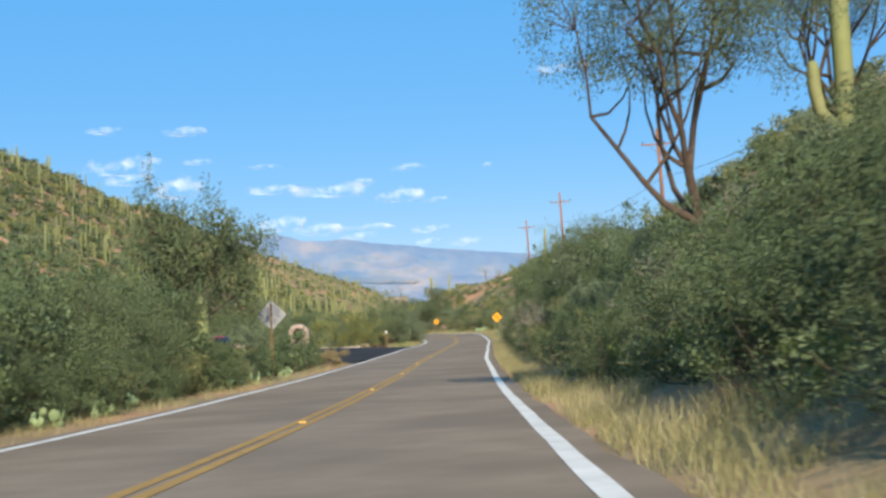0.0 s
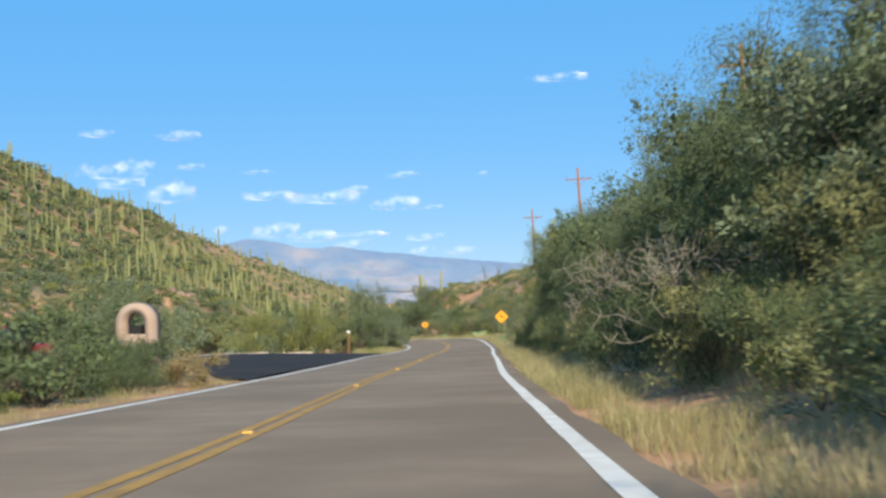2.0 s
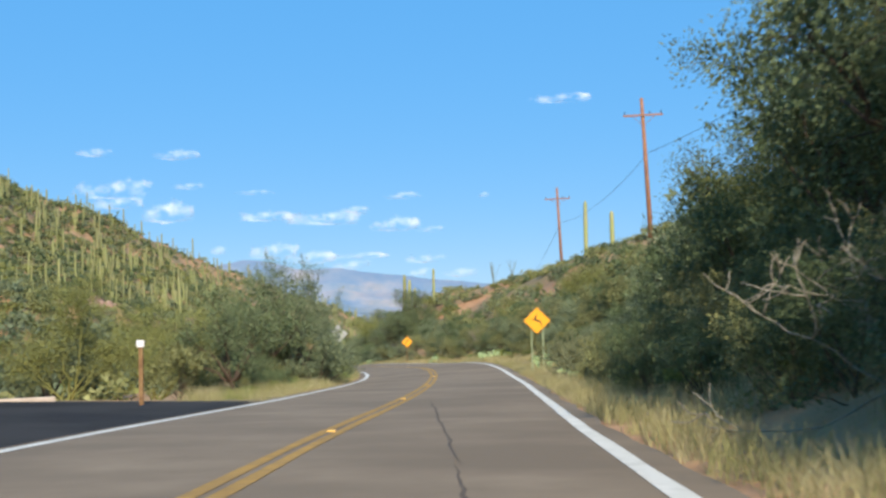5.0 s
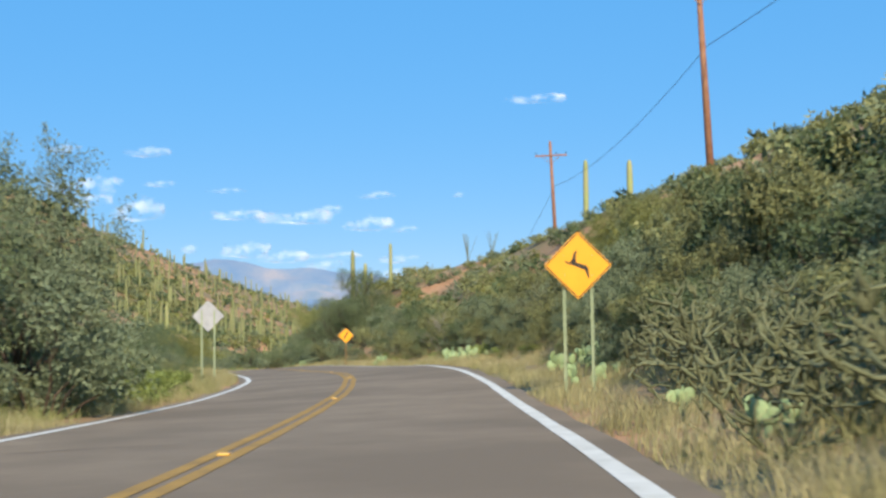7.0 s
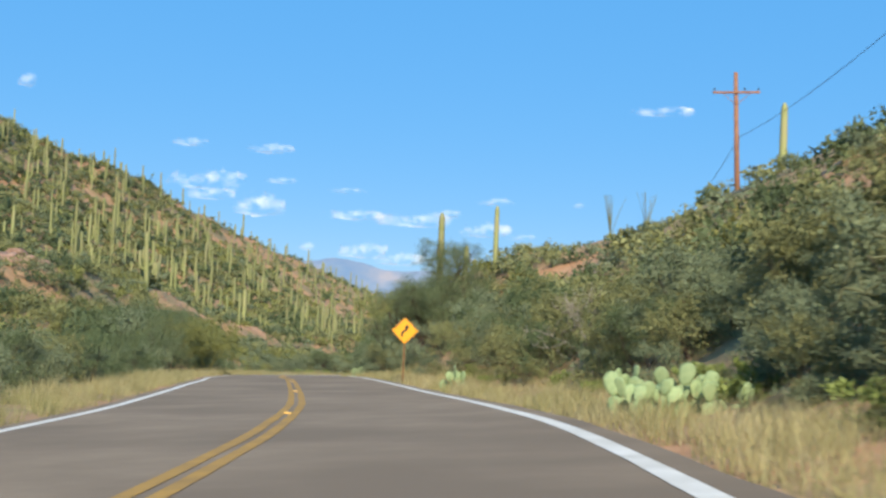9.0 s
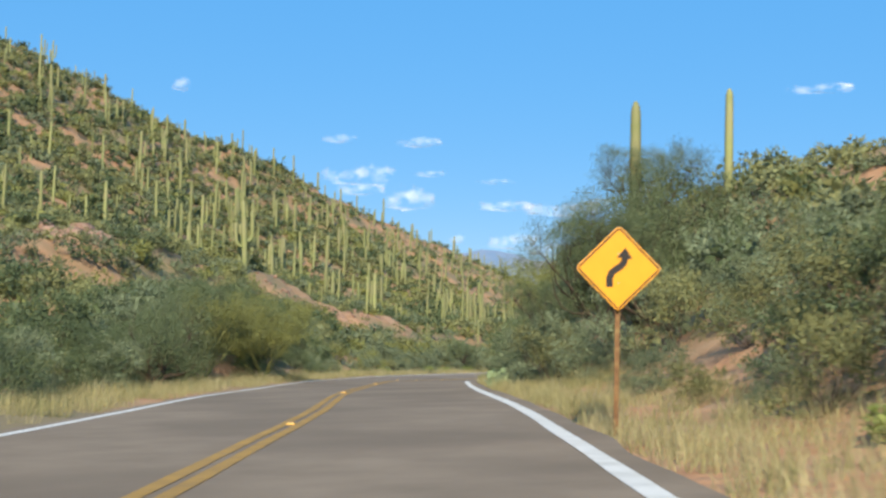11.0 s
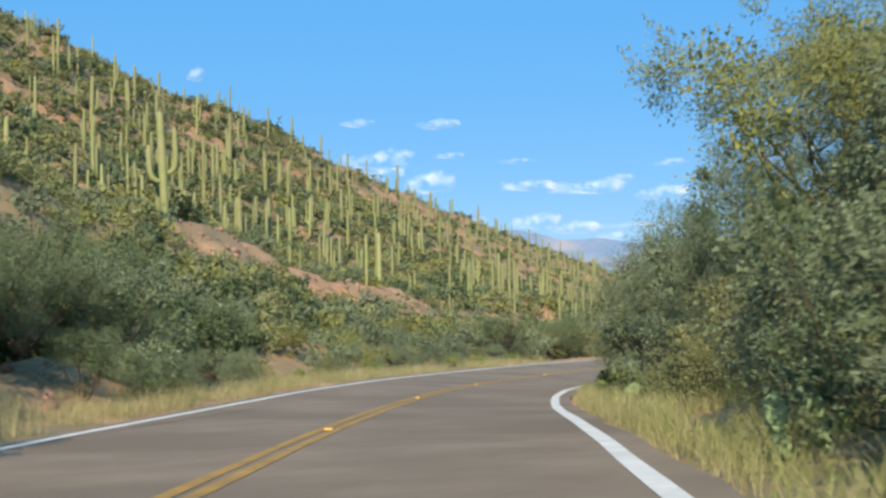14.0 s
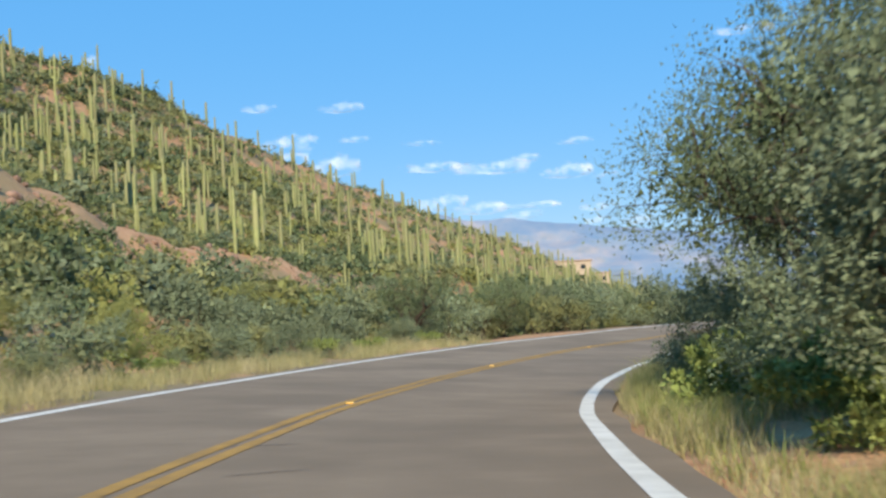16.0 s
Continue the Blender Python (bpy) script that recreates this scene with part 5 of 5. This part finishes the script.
for y, u, s, k in ((208.8, -5.3, 0.54, "mesq_near"), (211.0, -5.6, 0.48, "mesq_near"), (219.6, -5.3, 0.55, "dark_near"), (221.4, -4.7, 0.48, "dark_near"), (195.2, -5.7, 0.55, "mesq_near"), (213.6, -5.4, 0.6, "dark_near"), (206.6, -5.0, 0.42, "dark_near"), (223.4, -6.3, 1.2, "lush")):
    beside(k, y, u, s)
row(("dark", "dark", "grey"), 190, 200, 1.6, -6.6, 0.5, 0.6, 0.95)
row(("mesq", "dark", "mesq"), 203, 225, 2.3, -7.1, 0.3, 1.1, 1.4)
row(("dark", "dark", "grey"), 202, 226, 1.9, -8.3, 0.5, 0.7, 1.0)
row(("mesq", "dark", "grey"), 199, 228, 1.8, -9.8, 0.7, 1.1, 1.5)
row(("mesq", "dark", "mesq"), 214, 236, 2.2, -11.2, 0.9, 1.3, 1.75)
row(("dark", "dark", "mesq"), 226, 241, 2.2, -8.6, 0.6, 0.8, 1.15)
far_row(204, 226, 1.6, -9.0, 0.9, 1.0, 1.6)
row(("bright", "olive", "grey"), 222, 262, 1.5, -5.7, 0.5, 0.3, 0.6)
row(("grey", "palo", "dark", "bright"), 240, 300, 2.6, -9.5, 1.6, 0.6, 1.0)
row(("grey", "mesq", "grey"), 262, 330, 2.2, -8.2, 1.2, 1.0, 1.4)
row(("grey", "grey", "palo", "olive"), 243, 320, 2.8, -7.3, 1.0, 0.5, 0.9)
far_row(262, 330, 1.4, -10.5, 1.8, 1.2, 2.0)

# ---- the hill with its saguaros
random.seed(5)
for x, y, k, s, top in ((-70.3, 301.7, 1, 1.1, 0), (-71.0, 302.5, 5, 0.95, 0), (-67.5, 292.6, 0, 0.85, 0), (-83.9, 307.1, 1, 0.85, 0), (-89.7, 322.1, 2, 0.95, 0), (-56.2, 262.0, 3, 0.95, 0), (-57.2, 263.0, 4, 0.9, 0),
                     (-84.9, 287.7, 0, 0.95, 0), (-65.6, 325.4, 0, 0.9, 0), (-60.8, 312.5, 1, 0.95, 0), (-111.3, 343.2, 2, 1.1, 0), (-97.9, 335.1, 0, 1.0, 0)):
    saguaro(x, y, k, s, 1.0, 20)
count = 0
while count < 245:
    y, x = random.uniform(215, 415), -random.uniform(52, 150)
    if ground_z(x, y) > 52 or (y < 276 and x > -65) or (y < 260 and random.random() < 0.6) or (ground_z(x, y) < 0 and random.random() < 0.4):
        continue
    saguaro(x, y, random.choice((0, 1, 0, 1, 2, 3, 4, 4, 4, 4)), random.uniform(0.5, 1.0) * (0.85 if x > -75 else 1.0), 0.74, random.uniform(0, 360))
    count += 1


def joined(name, items, mats, label, category, group=""):
    """Very many far pieces joined into one object."""
    vs, fs, base = [], [], 0
    for v, f, m in items:
        v4 = np.c_[v, np.ones(len(v))] @ np.array(m).T
        vs.append(v4[:, :3])
        fs.append(f + base)
        base += len(v)
    return tagged(new(name, mesh_np(name, np.concatenate(vs), np.concatenate(fs), mats)), label, category, group, "stuff")


def clump(seed, n, leaf, cores):
    rng = np.random.default_rng(seed)
    lobes = rng.normal(0, 1, (7, 3)) * (0.45, 0.45, 0.22) + (0, 0, 0.5)
    c = lobes[rng.integers(7, size=n)]
    d = rng.normal(0, 1, (n, 3))
    d /= np.linalg.norm(d, axis=1)[:, None]
    p = c + d * rng.uniform(0.6, 1.0, (n, 1)) * (0.42, 0.42, 0.33)
    p[:, 2] = np.abs(p[:, 2])
    return both(leaf_blades(p, d, leaf, leaf * 0.36, rng), heart([(q, np.array((0.42, 0.42, 0.33))) for q in lobes], 0.75, rng, int(cores * 1.5), leaf * 1.45 + 0.02))


FAR_OFF = [clump(k, 30, 0.30, 14) for k in range(6)]
CLUMPS = [clump(k, 70, 0.24, 22) for k in range(6)]
MID = [clump(k + 40, 190, 0.16, 36) for k in range(6)]
FINE = [clump(k + 20, 330, 0.13, 48) for k in range(6)]
ROUND = [clump(k + 60, 900, 0.075, 110) for k in range(6)]
rng = np.random.default_rng(9)


def bare(x, y):
    """Where the red earth lies open: the cut along the hill's foot and some patches."""
    g = wavy(np.array(x), np.array(y), 7.0, 3.3) + 0.6 * wavy(np.array(x), np.array(y), 2.6, 1.1)
    h = -40.0 - max(220 - y, 0) * 0.35 - x
    return (8.0 < h < 18.0 and 264 < y < 312 and g < 0.8) or g > 1.02 or math.hypot(x + 63, (y - 242) * 0.5) < 5.5


HILL = (("olive", 6200, "low olive shrubs covering the hillside"), ("grey", 4000, "grey-green shrubs covering the hillside"),
        ("dark", 2200, "dark green shrubs and small trees on the hillside"), ("palo", 2300, "yellow-green shrubs on the hillside"))
for tone, n, label in HILL:
    items = []
    while len(items) < n:
        y, x = rng.uniform(150, 440), -rng.uniform(42, 160)
        if rng.random() < 0.25:
            y, x = rng.uniform(430, 640), rng.uniform(-150, 30)
        if x > road_x(y) - 8 and y < 370:
            continue
        thin = bare(x, y)
        if thin and rng.random() < 0.6:
            continue
        s = (0.3 if thin else 1.0) * rng.uniform(0.75, 1.6) * (1.25 if tone == "dark" else 1.0)
        v, f = (FAR_OFF if y > 425 else FINE if x > -66 and 215 < y < 300 else MID if x > -84 and y < 318 else CLUMPS)[rng.integers(6)]
        items.append((v, f, pose(x, y, ground_z(x, y) - 0.15, 0, 0, rng.uniform(0, 360)) @ Matrix.Diagonal((s, s, s * rng.uniform(0.75, 1.1), 1))))
    for k in range(900):      # thinner scrub over the rest of the valley
        y, x = rng.uniform(-20, 170), rng.uniform(-150, -19)
        if k % 3 == 0:
            y, x = rng.uniform(-20, 300), rng.uniform(16, 60)
        if abs(x - road_x(y)) < 14:
            continue
        v, f = FAR_OFF[rng.integers(6)]
        s = rng.uniform(0.8, 1.7)
        items.append((v, f, pose(x, y, ground_z(x, y) - 0.15, 0, 0, rng.uniform(0, 360)) @ Matrix.Diagonal((s, s, s, 1))))
    joined("hillside_shrubs", items, LEAF[tone], label, "shrubs")
for tone, n, label in (("olive", 190, "olive shrubs on the slope beside the road"), ("grey", 130, "grey-green shrubs on the slope beside the road"), ("palo", 80, "yellow-green shrubs on the slope beside the road"), ("dark", 45, "dark green shrubs on the slope beside the road")):
    items = []
    while len(items) < n * 4.6:
        y = rng.uniform(104, 240)
        if rng.random() < 0.55:
            u = rng.uniform(9.5, 34)
        else:
            u, y = -rng.uniform(10.5, 40), rng.uniform(60, 330)
            if (y < 112 and u > -16) or (225 < y < 300 and rng.random() < 0.72):
                continue
        p = at_road(y, u)
        if u < 0 and p.x < -44 - max(0, 220 - y) * 0.35 and bare(p.x, p.y):
            continue
        if u > 0 and wavy(p.x, p.y, 1.5, 2.7) > (0.26 if u > 10 and y > 130 else 0.5):
            continue
        s = rng.uniform(0.6, 1.25) * (1.6 if u < 0 else 0.95 if u < 12 else 0.68)
        v, f = (FINE if 0 < u < 12 else ROUND if u < 0 and 205 < y < 305 and u > -26 else MID)[rng.integers(6)]
        items.append((v, f, pose(p.x, p.y, p.z - 0.15, 0, 0, rng.uniform(0, 360)) @ Matrix.Diagonal((s, s, s * rng.uniform(0.8, 1.15), 1))))
    for k, (y, u, s) in enumerate(FAR_ROWS):
        if k % 4 == ("olive", "grey", "palo", "dark").index(tone):
            v, f = FINE[rng.integers(6)]
            p = at_road(y, u)
            items.append((v, f, pose(p.x, p.y, p.z - 0.15, 0, 0, rng.uniform(0, 360)) @ Matrix.Diagonal((s, s, s, 1))))
    joined("slope_shrubs", items, LEAF[tone], label, "shrubs")
FAR = saguaro_mesh("far_saguaro", 4.6, 0.22, (), 9, 5, 6)
items = []
far_rng = np.random.default_rng(21)
for k in range(500):
    y, x = far_rng.uniform(330, 620), -far_rng.uniform(40, 135)
    v = np.empty(len(FAR.vertices) * 3, np.float32)
    FAR.vertices.foreach_get("co", v)
    f = np.array([p.vertices[:] for p in FAR.polygons])
    s = far_rng.uniform(0.65, 1.3)
    items.append((v.reshape(-1, 3), f, pose(x, y, ground_z(x, y), 0, 0, 0) @ Matrix.Diagonal((s, s, s, 1))))
joined("far_saguaros", items, M_SAGUARO, "many saguaro cacti on the far ridge", "cacti")

# ---- dry grass along the verges
def grass(name, u0, u1, y0, y1, n, tall, seed, label, mat=M_GRASS):
    r = np.random.default_rng(seed)
    ys, us = r.uniform(y0, y1, n), r.uniform(0, 1, n)
    us = u0 + (u1 - u0) * us
    keep = wavy(ys, us * 3, 1.6, seed) + wavy(ys, us, 0.5, seed + 1) > -0.25
    ys, us = ys[keep], us[keep]
    t = road_turn(ys)
    k = np.sqrt(1 + t * t)
    x, y = road_x(ys) + us / k, ys - us * t / k
    z = land(x, y)
    h = tall * r.uniform(0.35, 1.0, len(x)) * (0.75 + 0.4 * wavy(x, y, 1.2, seed))
    a = r.uniform(0, 2 * np.pi, len(x))
    b = r.normal(0, 0.38, (len(x), 2)) * h[:, None]
    w = 0.0042
    p = np.stack([x, y, z - 0.03], -1)
    side = np.stack([np.cos(a) * w, np.sin(a) * w, 0 * a], -1)
    tip = p + np.c_[b, h]
    mid = p + np.c_[b * 0.35, h * 0.6]
    v = np.stack([p - side, p + side, mid + side * 0.7, tip, mid - side * 0.7], 1).reshape(-1, 3)
    i = np.arange(len(x)) * 5
    me = bpy.data.meshes.new(name)
    me.from_pydata(v.tolist(), [], np.stack([i, i + 1, i + 2, i + 4], 1).tolist() + np.stack([i + 4, i + 2, i + 3], 1).tolist())
    me.materials.append(mat)
    return tagged(new(name, me), label, "grass", kind="stuff")


grass("dry_grass", 3.38, 5.6, 6, 250, 180000, 0.5, 3, "tufts of dry straw-coloured grass along the verge")
grass("dry_grass", -4.7, -3.5, 8, 64, 7000, 0.28, 4, "tufts of dry straw-coloured grass along the verge")
grass("dry_grass", -5.5, -3.48, 107, 262, 85000, 0.55, 5, "tufts of dry straw-coloured grass along the verge")

grass("green_grass", 3.5, 8.5, 204, 250, 42000, 0.55, 6, "green and yellowing grass and weeds on the verge", M_GREEN_GRASS)
grass("green_grass", -5.2, -4.0, 108, 152, 9000, 0.4, 7, "green and yellowing grass and weeds on the verge", M_GREEN_GRASS)


# ---- rocks: the dark outcrop over the hill's foot, loose stones on the red cut
def rock_mesh(seed):
    r = np.random.default_rng(seed)
    p = BALL[0] * (1.0, 0.8, 0.65)
    for _ in range(7):
        d = r.normal(0, 1, 3)
        d /= np.linalg.norm(d)
        cut = r.uniform(0.35, 0.6)
        over = np.maximum(p @ d - cut, 0)
        p = p - over[:, None] * d * 0.9
    return mesh_np("rock", p + r.normal(0, 0.02, p.shape), BALL[1], M_ROCK)


ROCKS = [rock_mesh(k) for k in range(5)]
random.seed(31)


def rock(x, y, s, label):
    ob = new("rock", random.choice(ROCKS))
    ob.matrix_basis = pose(x, y, ground_z(x, y) + s * 0.05, random.uniform(-25, 25), random.uniform(-25, 25), random.uniform(0, 360))
    ob.scale = (s, s * random.uniform(0.8, 1.2), s * random.uniform(0.8, 1.3))
    return tagged(ob, label, "rock", "rocks")


for k in range(80):
    rock(random.gauss(-63.5, 2.6), random.gauss(242, 5.0), random.uniform(0.5, 1.5), "angular dark reddish brown rock of a hillside outcrop")
for k in range(230):
    y = random.uniform(258, 314)
    rock(-40 - random.uniform(9.5, 18), y, random.uniform(0.12, 0.48) * random.uniform(0.5, 1), "loose reddish stone lying on the earth cut")
for k in range(60):
    rock(-random.uniform(42, 53), random.uniform(240, 266), random.uniform(0.1, 0.4), "loose reddish stone on the scrubby slope")
for k in range(24):
    p = at_road(random.uniform(206, 226), -random.uniform(5.2, 6.6))
    rock(p.x, p.y, random.uniform(0.07, 0.22), "reddish stone on the low roadside bank")


def ocotillo(x, y, tall):
    """Long thin whips from one foot."""
    base = new("ocotillo")
    base.matrix_basis = Matrix.Translation((x, y, ground_z(x, y)))
    for k in range(9):
        a, lean = random.uniform(0, 6.28), random.uniform(0.1, 0.42)
        line = [(np.array([math.cos(a) * lean * tall * q ** 1.3, math.sin(a) * lean * tall * q ** 1.3, tall * q * (1 - 0.3 * lean)]), 0.022 * (1 - 0.6 * q)) for q in np.linspace(0, 1, 7)]
        part("cane", mesh_np("cane", *tubes([line], 5), M_CHOLLA, True), None, base)
    return tagged(base, "thin grey-green ocotillo with long whip-like canes", "ocotillo", "ocotillos")


for x, y, tall in ((-7.4, 198.7, 2.4), (-5.6, 199.6, 2.2)):
    ocotillo(x, y, tall)
saguaro(-19.2, 236.0, 3, 1.1, 0.8, 0, "saguaro cactus with two upturned arms above roadside bushes")

drop_protos()

# from the plan's units to metres; the far backdrop stays where it is
for ob in list(scene.objects):
    if ob.parent is None and ob.type in ("MESH", "EMPTY") and not ob.name.startswith(("backdrop", "cloud")):
        ob.matrix_basis = Matrix.Scale(SCALE, 4) @ ob.matrix_basis
